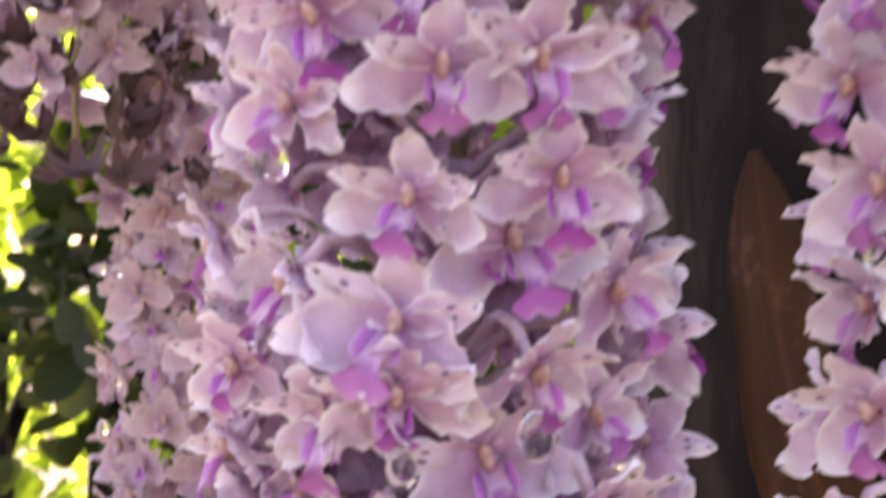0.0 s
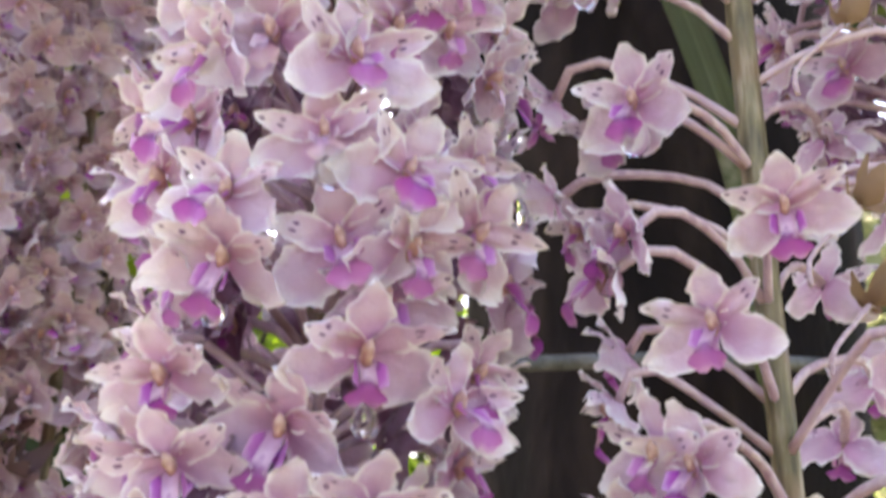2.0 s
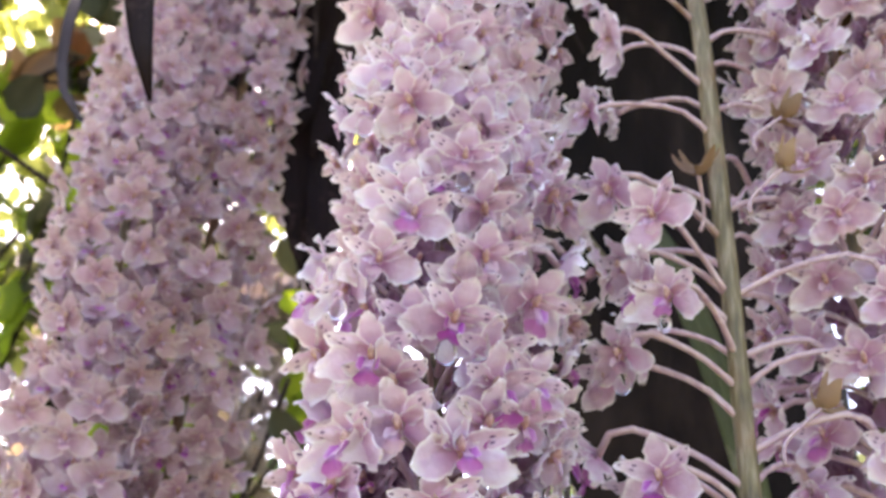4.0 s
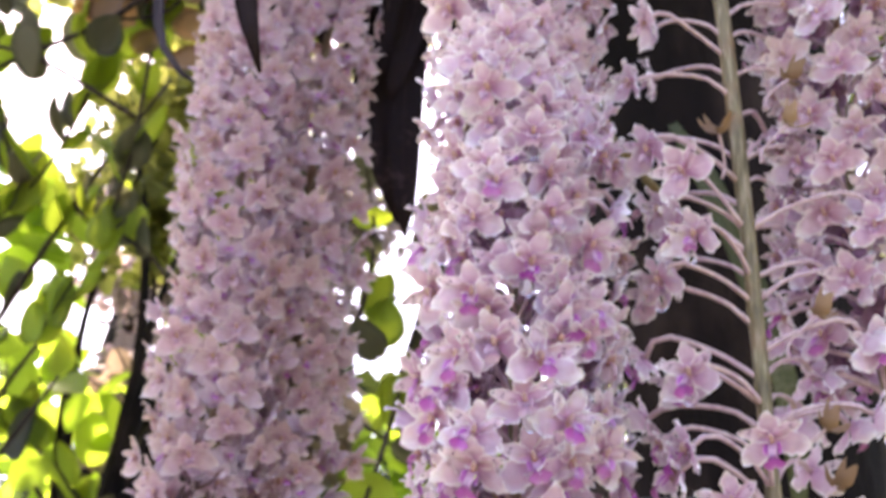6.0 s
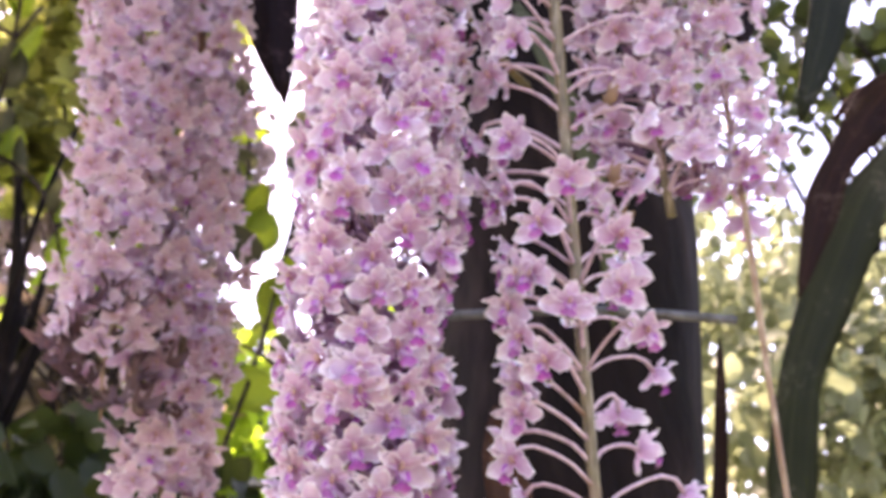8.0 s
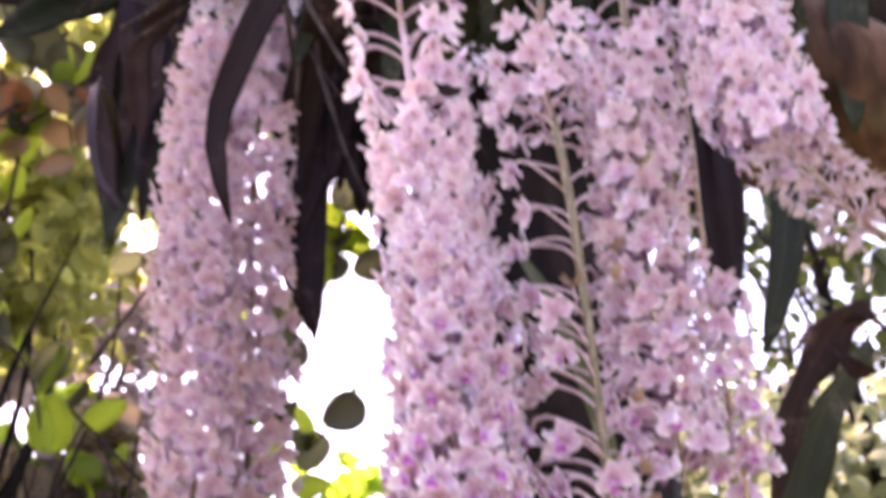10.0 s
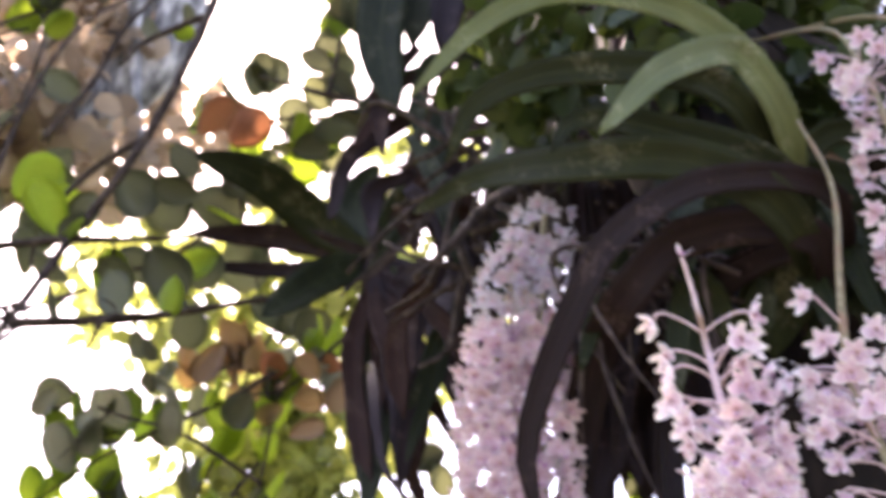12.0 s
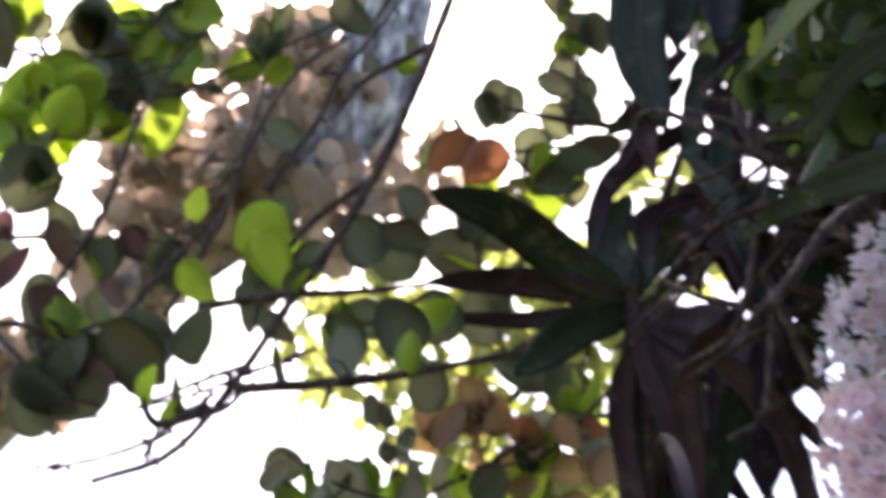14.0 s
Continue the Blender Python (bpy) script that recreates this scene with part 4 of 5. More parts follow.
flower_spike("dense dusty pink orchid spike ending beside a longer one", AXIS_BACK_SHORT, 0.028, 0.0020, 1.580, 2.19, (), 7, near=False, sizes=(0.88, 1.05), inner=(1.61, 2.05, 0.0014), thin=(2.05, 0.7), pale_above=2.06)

withered = wilted.copy()
withered.materials.clear()
for _ in range(4):
    withered.materials.append(PURPLE_DRY)
short_spike = [o for o in scene.objects if o.name.startswith("flower_spike")][-1]
for k in range(36):
    rr = random.Random(1200 + k)
    a, z, r = rr.uniform(-110, 110), rr.uniform(1.550, 1.615), rr.uniform(0.012, 0.034)
    f = part("wilted_flower", withered, PURPLE_DRY, short_spike, "shrivelled brown flower")
    f.matrix_basis = Matrix.Translation((-0.130 + math.sin(radians(a)) * r, 0.20 - math.cos(radians(a)) * r, z)) @ Euler((rr.uniform(-1.3, -0.3), rr.uniform(-0.5, 0.5), radians(a))).to_matrix().to_4x4() @ Matrix.Scale(rr.uniform(0.6, 0.9), 4)
part("stem", tube([(-0.127, 0.20, 1.605), (-0.131, 0.20, 1.58), (-0.130, 0.20, 1.55)], (0.0016, 0.0008), 7, 0.2, 5, 10), WITHERED, short_spike)


# ---- leaves of the orchid ----
orchid = tagged(new("orchid_plant"), "orchid with long arching strap leaves on the trunk", "orchid")
L = lambda pts, width, mat, label="", **k: part("leaf", strap(pts, width, **k), mat, orchid, label)  # noqa: E731
L([(0.12, 0.25, 2.10), (0.09, 0.14, 2.152), (0.023, 0.10, 2.222), (-0.08, 0.08, 2.234), (-0.149, 0.08, 2.193), (-0.204, 0.09, 2.121)], 0.026, STRAP_PALE, "pale green arching leaf", seed=1)
L([(0.11, 0.2, 2.17), (0.066, 0.12, 2.196), (-0.009, 0.08, 2.142), (-0.068, 0.06, 2.052)], 0.026, STRAP_PALE, "pale green leaf", seed=2)
L([(0.10, 0.2, 2.13), (0.052, 0.13, 2.156), (-0.009, 0.10, 2.160), (-0.094, 0.10, 2.158), (-0.151, 0.11, 2.133), (-0.175, 0.13, 2.09)], 0.028, STRAP, seed=3)
L([(0.12, 0.22, 2.06), (0.075, 0.14, 2.09), (-0.012, 0.12, 2.115), (-0.074, 0.12, 2.125), (-0.095, 0.12, 2.09)], 0.028, STRAP, "dull green leaf", seed=4)
L([(0.13, 0.24, 2.03), (0.077, 0.14, 2.05), (0.012, 0.12, 2.080), (-0.066, 0.14, 2.100), (-0.149, 0.20, 2.141), (-0.207, 0.25, 2.142)], 0.034, STRAP, seed=5)
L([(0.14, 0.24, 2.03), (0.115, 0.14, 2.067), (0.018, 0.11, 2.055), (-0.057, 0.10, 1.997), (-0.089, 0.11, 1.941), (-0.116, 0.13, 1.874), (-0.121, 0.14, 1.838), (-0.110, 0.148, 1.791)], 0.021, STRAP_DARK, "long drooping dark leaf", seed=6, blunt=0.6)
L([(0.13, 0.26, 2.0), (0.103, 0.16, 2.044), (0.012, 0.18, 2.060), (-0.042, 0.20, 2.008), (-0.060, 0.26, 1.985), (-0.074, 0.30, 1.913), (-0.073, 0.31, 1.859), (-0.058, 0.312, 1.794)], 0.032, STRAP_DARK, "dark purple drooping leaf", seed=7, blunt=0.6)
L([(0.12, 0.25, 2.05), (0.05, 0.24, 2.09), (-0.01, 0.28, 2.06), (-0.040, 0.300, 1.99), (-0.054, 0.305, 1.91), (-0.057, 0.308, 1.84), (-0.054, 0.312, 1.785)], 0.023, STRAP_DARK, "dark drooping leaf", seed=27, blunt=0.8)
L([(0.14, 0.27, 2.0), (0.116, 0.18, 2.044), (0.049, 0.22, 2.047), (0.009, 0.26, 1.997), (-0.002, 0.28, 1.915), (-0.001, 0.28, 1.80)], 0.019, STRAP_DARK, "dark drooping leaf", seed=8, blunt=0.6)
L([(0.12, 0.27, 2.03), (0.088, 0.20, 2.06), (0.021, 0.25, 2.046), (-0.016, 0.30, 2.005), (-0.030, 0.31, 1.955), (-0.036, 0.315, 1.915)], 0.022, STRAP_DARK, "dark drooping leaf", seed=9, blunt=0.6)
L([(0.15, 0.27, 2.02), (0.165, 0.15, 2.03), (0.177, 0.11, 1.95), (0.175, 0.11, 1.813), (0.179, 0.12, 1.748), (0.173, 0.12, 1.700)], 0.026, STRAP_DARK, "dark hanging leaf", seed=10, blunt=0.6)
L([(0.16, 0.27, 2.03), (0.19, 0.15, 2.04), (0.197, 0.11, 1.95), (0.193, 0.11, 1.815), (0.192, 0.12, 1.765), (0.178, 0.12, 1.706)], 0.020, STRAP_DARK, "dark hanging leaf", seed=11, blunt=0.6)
L([(0.26, 0.29, 2.12), (0.335, 0.25, 2.08), (0.34, 0.27, 2.029), (0.337, 0.30, 1.943), (0.319, 0.30, 1.857), (0.287, 0.30, 1.772)], 0.034, STRAP, seed=12, blunt=0.6)
L([(0.40, 0.28, 1.60), (0.384, 0.28, 1.712), (0.394, 0.29, 1.775), (0.374, 0.30, 1.805), (0.337, 0.30, 1.799), (0.311, 0.30, 1.774)], 0.014, DEAD, "withered curled leaf", seed=13, wave=0.5, facing=(0.2, -0.5, 0.8))
L([(0.39, 0.31, 1.815), (0.36, 0.30, 1.801), (0.329, 0.30, 1.770), (0.297, 0.30, 1.723), (0.268, 0.30, 1.65)], 0.026, DEAD, "withered red-brown leaf", seed=14, wave=0.5)
L([(0.338, 0.29, 1.776), (0.345, 0.28, 1.752), (0.362, 0.28, 1.749)], 0.012, DEAD, "withered curled leaf", seed=16, wave=0.5)
L([(0.40, 0.34, 1.80), (0.337, 0.32, 1.734), (0.315, 0.32, 1.697), (0.287, 0.32, 1.644), (0.265, 0.32, 1.588), (0.25, 0.33, 1.47)], 0.036, STRAP, "dark broad leaf", seed=15, wave=0.3, blunt=0.6)
L([(0.11, 0.29, 1.36), (0.095, 0.22, 1.42), (0.078, 0.20, 1.462), (0.070, 0.20, 1.49), (0.065, 0.20, 1.515), (0.060, 0.20, 1.556)], 0.035, BROWN, "broad withered brown leaf", seed=17, wave=0.5, blunt=0.5)
L([(0.195, 0.35, 1.38), (0.208, 0.335, 1.48), (0.218, 0.33, 1.56), (0.226, 0.33, 1.632)], 0.010, DEAD, "dark upright withered leaf on the trunk", seed=21, blunt=0.6)
L([(0.090, 0.24, 1.82), (0.100, 0.21, 1.77), (0.112, 0.20, 1.72), (0.124, 0.20, 1.66), (0.128, 0.21, 1.60)], 0.012, STRAP_PALE, "narrow green leaf", seed=18, blunt=0.6)
L([(0.44, 0.33, 2.34), (0.431, 0.28, 2.30), (0.419, 0.27, 2.167), (0.405, 0.28, 2.05), (0.40, 0.29, 1.97)], 0.042, STRAP, "broad green leaf on the limb", seed=19, blunt=0.6)
for k in range(30):
    rr = random.Random(300 + k)
    a = rr.uniform(-2.6, 0.3)
    b = Vector((0.09 + rr.uniform(-0.05, 0.05), 0.24, 2.04 + rr.uniform(-0.05, 0.12)))
    d = Vector((math.cos(a), math.sin(a) * 0.45, 0))
    h = rr.uniform(0.10, 0.19) * (0.62 if d.x < -0.3 else 1.0)
    L([b, b + d * h * 0.5 + Vector((0, 0, 0.05)), b + d * h + Vector((0, 0.02, 0.03)), b + d * h * 1.35 + Vector((0, 0.03, -0.06))], rr.uniform(0.02, 0.03), STRAP, seed=20 + k)
# aerial roots
for k in range(14):
    rr = random.Random(500 + k)
    b = Vector((0.03 + rr.uniform(-0.05, 0.10), 0.20 + rr.uniform(0, 0.06), 2.05 + rr.uniform(-0.04, 0.06)))
    e = b + Vector((rr.uniform(-0.10, 0.02), rr.uniform(-0.02, 0.08), -rr.uniform(0.08, 0.2)))
    bend = Vector((-rr.uniform(0.02, 0.07), -0.02, rr.uniform(0.02, 0.06)))
    part("root", tube([b, b.lerp(e, 0.3) + bend, b.lerp(e, 0.7) + bend * 0.6, e], (0.0024, 0.0024, 0.0018, 0.0008), 7, 0.15, k, 22), ROOT, orchid, "thin dull grey-brown aerial root")

# ---- second orchid, higher and farther ----
second = tagged(new("orchid_plant"), "second orchid with a fan of dark strap leaves", "orchid")
H = lambda pts, width, mat, **k: part("leaf", strap(pts, width, thick=0.003, **k), mat, second)  # noqa: E731
H([(-0.324, 0.947, 2.646), (-0.418, 0.927, 2.703), (-0.493, 0.847, 2.715), (-0.574, 0.747, 2.675)], 0.07, STRAP, seed=31)
H([(-0.328, 0.947, 2.644), (-0.476, 0.947, 2.684), (-0.604, 0.897, 2.653)], 0.045, STRAP_DARK, seed=32)
H([(-0.328, 0.947, 2.634), (-0.388, 0.847, 2.515), (-0.438, 0.747, 2.38)], 0.06, STRAP, seed=33)
H([(-0.314, 0.947, 2.634), (-0.304, 0.905, 2.413), (-0.288, 0.86, 2.256), (-0.288, 0.797, 2.12)], 0.056, STRAP, seed=34)
H([(-0.31, 0.947, 2.634), (-0.23, 0.897, 2.534), (-0.151, 0.847, 2.441)], 0.055, STRAP_DARK, seed=35)
H([(-0.309, 0.947, 2.622), (-0.252, 0.847, 2.432), (-0.225, 0.797, 2.272), (-0.232, 0.797, 2.15)], 0.05, DEAD, seed=36)
H([(-0.319, 0.947, 2.652), (-0.27, 0.947, 2.754), (-0.184, 0.847, 2.725), (-0.114, 0.797, 2.696)], 0.06, STRAP, seed=37)
H([(-0.328, 0.947, 2.634), (-0.47, 1.047, 2.69), (-0.635, 1.047, 2.703)], 0.03, STRAP_DARK, seed=38)
H([(-0.324, 0.947, 2.652), (-0.358, 0.997, 2.799), (-0.326, 0.997, 2.892)], 0.07, STRAP, seed=39)
part("stem", tube([(-0.315, 0.95, 2.60), (-0.318, 0.955, 2.70), (-0.28, 0.99, 2.85), (-0.15, 0.8, 3.1), (-0.02, 0.5, 3.3)], (0.012, 0.008, 0.006, 0.006), 9, 0.2, 5, 30), TWIG, second)

H([(-0.288, 0.86, 2.27), (-0.27, 0.60, 2.20), (-0.25, 0.42, 2.076), (-0.234, 0.37, 1.969), (-0.209, 0.35, 1.919), (-0.183, 0.34, 1.896)], 0.012, STRAP_DARK, seed=40)
H([(-0.27, 0.88, 2.56), (-0.20, 0.8, 2.48), (-0.158, 0.75, 2.357), (-0.172, 0.75, 2.225)], 0.05, STRAP_DARK, seed=41, blunt=0.6)
H([(-0.30, 0.93, 2.58), (-0.22, 0.82, 2.45), (-0.20, 0.76, 2.34), (-0.231, 0.75, 2.25), (-0.244, 0.75, 2.12)], 0.035, STRAP_DARK, seed=42, blunt=0.6)
H([(-0.10, 0.72, 2.66), (-0.117, 0.7, 2.533), (-0.149, 0.7, 2.423), (-0.175, 0.7, 2.324)], 0.04, STRAP, seed=43, blunt=0.6)
for k in range(11):
    rr = random.Random(2400 + k)
    b = Vector((-0.31 + rr.uniform(-0.02, 0.03), 0.93, 2.60 + rr.uniform(-0.04, 0.02)))
    e = Vector((rr.uniform(-0.30, -0.14), rr.uniform(0.76, 0.86), rr.uniform(2.10, 2.38)))
    H([b, b.lerp(e, 0.45) + Vector((rr.uniform(-0.03, 0.05), 0, 0.03)), e], rr.uniform(0.018, 0.034), (DEAD, STRAP_DARK, STRAP, DEAD)[k % 4], seed=44 + k, wave=0.3)
third = tagged(new("orchid_plant"), "hanging dark strap leaves of an orchid overhead", "orchid")
for pts, w, mt in (([(-0.25, 0.52, 3.25), (-0.285, 0.55, 3.065), (-0.28, 0.57, 2.877), (-0.285, 0.58, 2.737), (-0.262, 0.585, 2.599)], 0.075, STRAP),
                   ([(-0.16, 0.5, 3.2), (-0.168, 0.5, 2.983), (-0.183, 0.5, 2.783), (-0.199, 0.5, 2.626)], 0.06, STRAP_DARK),
                   ([(-0.22, 0.6, 3.3), (-0.223, 0.6, 3.134), (-0.231, 0.6, 2.912), (-0.246, 0.6, 2.758)], 0.07, STRAP)):
    part("leaf", strap(pts, w, thick=0.003, blunt=0.6), mt, third)
part("stem", tube([(-0.28, 0.52, 3.24), (-0.1, 0.5, 3.28), (0.03, 0.47, 3.2)], (0.012, 0.014), 8, 0.2, 6, 14), TWIG, third)

# ---- leafy branches against the sky ----
ROUND_MESHES = []
for k in range(5):
    mesh = bpy.data.meshes.new("leaf")
    b = round_leaf(1.0, 0.62 + 0.06 * k, 0.08 + 0.02 * k, k, -0.08)
    b.to_mesh(mesh)
    b.free()
    ROUND_MESHES.append(mesh)
LEAF_SETS = {}


def leaf_data(k, mat):
    key = (k, mat.name)
    if key not in LEAF_SETS:
        LEAF_SETS[key] = ROUND_MESHES[k].copy()
        LEAF_SETS[key].materials.append(mat)
    return LEAF_SETS[key]


def leafy_branch(label, twigs, leaves=(), each=10, size=(0.06, 0.09), seed=0, mats=(), radius=0.006):
    """A branch of several twigs with round leaves along them; leaves: (x, y, z, size) of those that stand apart."""
    rnd = random.Random(seed)
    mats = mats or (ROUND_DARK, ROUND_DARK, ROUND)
    thing = tagged(new("leafy_branch"), label, "branch", "leafy branches overhead")
    for n, pts in enumerate(twigs):
        r = radius * 1.2 if n == 0 else radius * 0.8
        part("twig", tube(pts, (r, r * 0.8, r * 0.4), 7, 0.2, seed + n, 8 * len(pts)), TWIG, thing)
        line = curve_points(pts, 40)
        for _ in range(each if n else each // 2):
            c = line[rnd.randrange(4, 40)]
            m = Matrix.Translation(c) @ Euler((rnd.uniform(-0.8, 0.8) + 2.0, rnd.uniform(-0.6, 0.6), rnd.uniform(0, 6.28))).to_matrix().to_4x4() @ Matrix.Scale(rnd.uniform(*size), 4)
            ob = part("leaf", leaf_data(rnd.randrange(5), mats[rnd.randrange(len(mats))]), None, thing)
            ob.matrix_basis = m
    for x, y, z, s, mt in leaves:
        a = rnd.uniform(0, 6.28)
        face = Euler((radians(127) + rnd.uniform(-0.35, 0.35), rnd.uniform(-0.25, 0.25), rnd.uniform(-0.3, 0.3))).to_matrix().to_4x4() @ Euler((0, 0, a)).to_matrix().to_4x4()
        ob = part("leaf", leaf_data(rnd.randrange(5), mt), None, thing)
        ob.matrix_basis = Matrix.Translation((x, y, z)) @ face @ Matrix.Scale(s, 4) @ Matrix.Translation((0, -0.5, 0))
    return thing


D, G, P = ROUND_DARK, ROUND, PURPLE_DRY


def cluster(seed, spots, mats, size):
    """Two or three overlapping leaves at each spot."""
    rnd = random.Random(seed)
    out = []
    for x, y, z in spots:
        for _ in range(rnd.choice((2, 2, 3))):
            out.append((x + rnd.uniform(-0.045, 0.045), y + rnd.uniform(-0.03, 0.03), z + rnd.uniform(-0.04, 0.04), rnd.uniform(*size), mats[rnd.randrange(len(mats))]))
    return out


leafy_branch("thin drooping branch with round dark leaves against the sky",
             [[(-0.629, 1.05, 3.944), (-0.672, 1.0, 3.451), (-0.70, 0.96, 3.113), (-0.749, 0.95, 2.872), (-0.817, 0.934, 2.658), (-0.826, 0.85, 2.464), (-0.833, 0.75, 2.287), (-0.894, 0.70, 2.218)],
              [(-0.69, 0.98, 3.28), (-0.806, 1.0, 3.225), (-0.844, 1.0, 3.157)],
              [(-0.977, 0.95, 2.658), (-0.82, 0.935, 2.665), (-0.71, 0.95, 2.678), (-0.592, 0.97, 2.708)],
              [(-0.816, 0.82, 2.419), (-0.669, 0.90, 2.484), (-0.535, 0.95, 2.547), (-0.40, 1.0, 2.613)],
              [(-0.83, 0.80, 2.377), (-0.882, 0.78, 2.342), (-0.923, 0.78, 2.39)]],
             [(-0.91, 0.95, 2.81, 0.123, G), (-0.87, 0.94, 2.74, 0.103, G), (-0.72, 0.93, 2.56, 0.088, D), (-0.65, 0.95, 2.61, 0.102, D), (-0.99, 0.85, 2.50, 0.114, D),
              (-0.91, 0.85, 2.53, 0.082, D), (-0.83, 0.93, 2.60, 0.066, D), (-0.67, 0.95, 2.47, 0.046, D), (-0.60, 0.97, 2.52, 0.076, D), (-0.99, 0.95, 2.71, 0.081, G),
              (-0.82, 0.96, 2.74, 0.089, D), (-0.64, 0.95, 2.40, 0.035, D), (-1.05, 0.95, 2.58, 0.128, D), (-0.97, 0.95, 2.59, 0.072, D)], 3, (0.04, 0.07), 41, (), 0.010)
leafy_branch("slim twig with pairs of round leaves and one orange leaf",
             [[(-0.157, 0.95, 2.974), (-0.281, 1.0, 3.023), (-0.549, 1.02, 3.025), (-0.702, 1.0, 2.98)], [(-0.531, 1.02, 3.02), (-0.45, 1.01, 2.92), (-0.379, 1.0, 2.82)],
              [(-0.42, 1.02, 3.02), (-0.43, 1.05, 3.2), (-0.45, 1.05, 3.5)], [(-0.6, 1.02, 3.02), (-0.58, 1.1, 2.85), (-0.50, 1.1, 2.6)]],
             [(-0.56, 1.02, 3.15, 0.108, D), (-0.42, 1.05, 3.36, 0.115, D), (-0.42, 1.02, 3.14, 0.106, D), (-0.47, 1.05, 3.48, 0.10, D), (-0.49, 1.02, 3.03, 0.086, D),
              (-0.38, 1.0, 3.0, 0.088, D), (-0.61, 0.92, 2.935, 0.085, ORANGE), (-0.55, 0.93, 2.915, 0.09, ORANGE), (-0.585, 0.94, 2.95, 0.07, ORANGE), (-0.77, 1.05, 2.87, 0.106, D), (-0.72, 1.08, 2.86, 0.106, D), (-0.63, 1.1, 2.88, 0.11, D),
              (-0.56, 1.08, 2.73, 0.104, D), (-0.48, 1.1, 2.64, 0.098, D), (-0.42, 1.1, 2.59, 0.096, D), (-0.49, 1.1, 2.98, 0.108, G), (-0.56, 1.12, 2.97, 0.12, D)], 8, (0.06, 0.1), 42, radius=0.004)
leafy_branch("branch with large bright green round leaves",
             [[(-1.9, 1.2, 3.9), (-1.55, 1.15, 3.45), (-1.30, 1.15, 3.40), (-1.17, 1.2, 3.5)], [(-1.55, 1.15, 3.45), (-1.5, 1.1, 3.25), (-1.5, 1.1, 3.08)], [(-1.168, 1.2, 3.81), (-1.124, 1.2, 3.4), (-1.15, 1.2, 3.168), (-1.25, 1.2, 2.984)],
              [(-1.3, 1.15, 3.4), (-1.1, 1.2, 3.6), (-0.92, 1.15, 3.63)]],
             [(-1.33, 1.2, 3.35, 0.149, G), (-1.19, 1.2, 3.54, 0.101, G), (-1.5, 1.2, 3.66, 0.165, D), (-1.36, 1.2, 3.66, 0.192, D), (-0.94, 1.15, 3.62, 0.124, D),
              (-1.43, 1.2, 3.36, 0.111, G), (-1.09, 1.25, 3.37, 0.121, D), (-1.55, 1.1, 3.59, 0.2, D), (-1.78, 1.1, 3.61, 0.175, D), (-1.61, 1.1, 3.36, 0.186, G),
              (-1.5, 1.1, 3.37, 0.157, G), (-1.51, 1.1, 3.11, 0.16, D)], 7, (0.07, 0.11), 43)
leafy_branch("low branch with round leaves over bright sky",
             [[(-1.42, 1.0, 2.86), (-1.40, 1.0, 2.72), (-1.16, 0.92, 2.50), (-1.05, 0.9, 2.45)], [(-1.18, 0.92, 2.52), (-1.12, 0.9, 2.58), (-1.05, 0.92, 2.62)]],
             [(-1.42, 1.0, 2.81, 0.109, D), (-1.40, 1.0, 2.72, 0.095, D), (-1.16, 0.9, 2.46, 0.108, D), (-1.07, 0.9, 2.46, 0.079, D), (-1.18, 0.9, 2.57, 0.084, D)], 3, (0.06, 0.09), 44)
leafy_branch("spray of small yellow-green leaves",
             [[(-0.35, 1.2, 2.62), (-0.429, 1.0, 2.472), (-0.529, 1.0, 2.403), (-0.707, 1.0, 2.30), (-0.86, 1.05, 2.2)], [(-0.5, 1.0, 2.42), (-0.6, 1.1, 2.25), (-0.75, 1.15, 2.1)], [(-0.6, 1.0, 2.37), (-0.8, 1.1, 2.38)],
              [(-0.45, 1.0, 2.46), (-0.5, 1.1, 2.2), (-0.6, 1.15, 2.0)]],
             [(-0.82, 1.05, 2.44, 0.068, D), (-0.73, 1.05, 2.41, 0.085, D), (-0.64, 1.05, 2.39, 0.08, D), (-0.78, 1.05, 2.35, 0.083, G), (-0.59, 1.1, 2.45, 0.075, D)], 22, (0.05, 0.08), 45, (G, G, G, D), 0.004)
leafy_branch("twig end with faded orange-brown leaves by the second orchid", [[(-0.34, 1.02, 2.56), (-0.40, 1.0, 2.47), (-0.45, 1.0, 2.42), (-0.53, 1.0, 2.41)], [(-0.40, 1.0, 2.47), (-0.39, 1.0, 2.42), (-0.38, 1.0, 2.37)]],
             cluster(95, ((-0.49, 1.0, 2.43), (-0.447, 1.0, 2.40), (-0.396, 1.0, 2.435), (-0.412, 1.0, 2.467), (-0.372, 1.0, 2.385)), (ORANGE, DRY, WASHED, DRY), (0.042, 0.062)), 2, (0.04, 0.055), 96, (DRY, WASHED), 0.003)
leafy_branch("clump of dry tan leaves caught in the twigs",
             [[(-0.5, 1.4, 2.9), (-0.58, 1.4, 2.75), (-0.62, 1.4, 2.6)], [(-0.58, 1.4, 2.75), (-0.66, 1.42, 2.72), (-0.72, 1.4, 2.66)]], (), 16, (0.06, 0.10), 46, (DRY, DRY, DRY), 0.004)
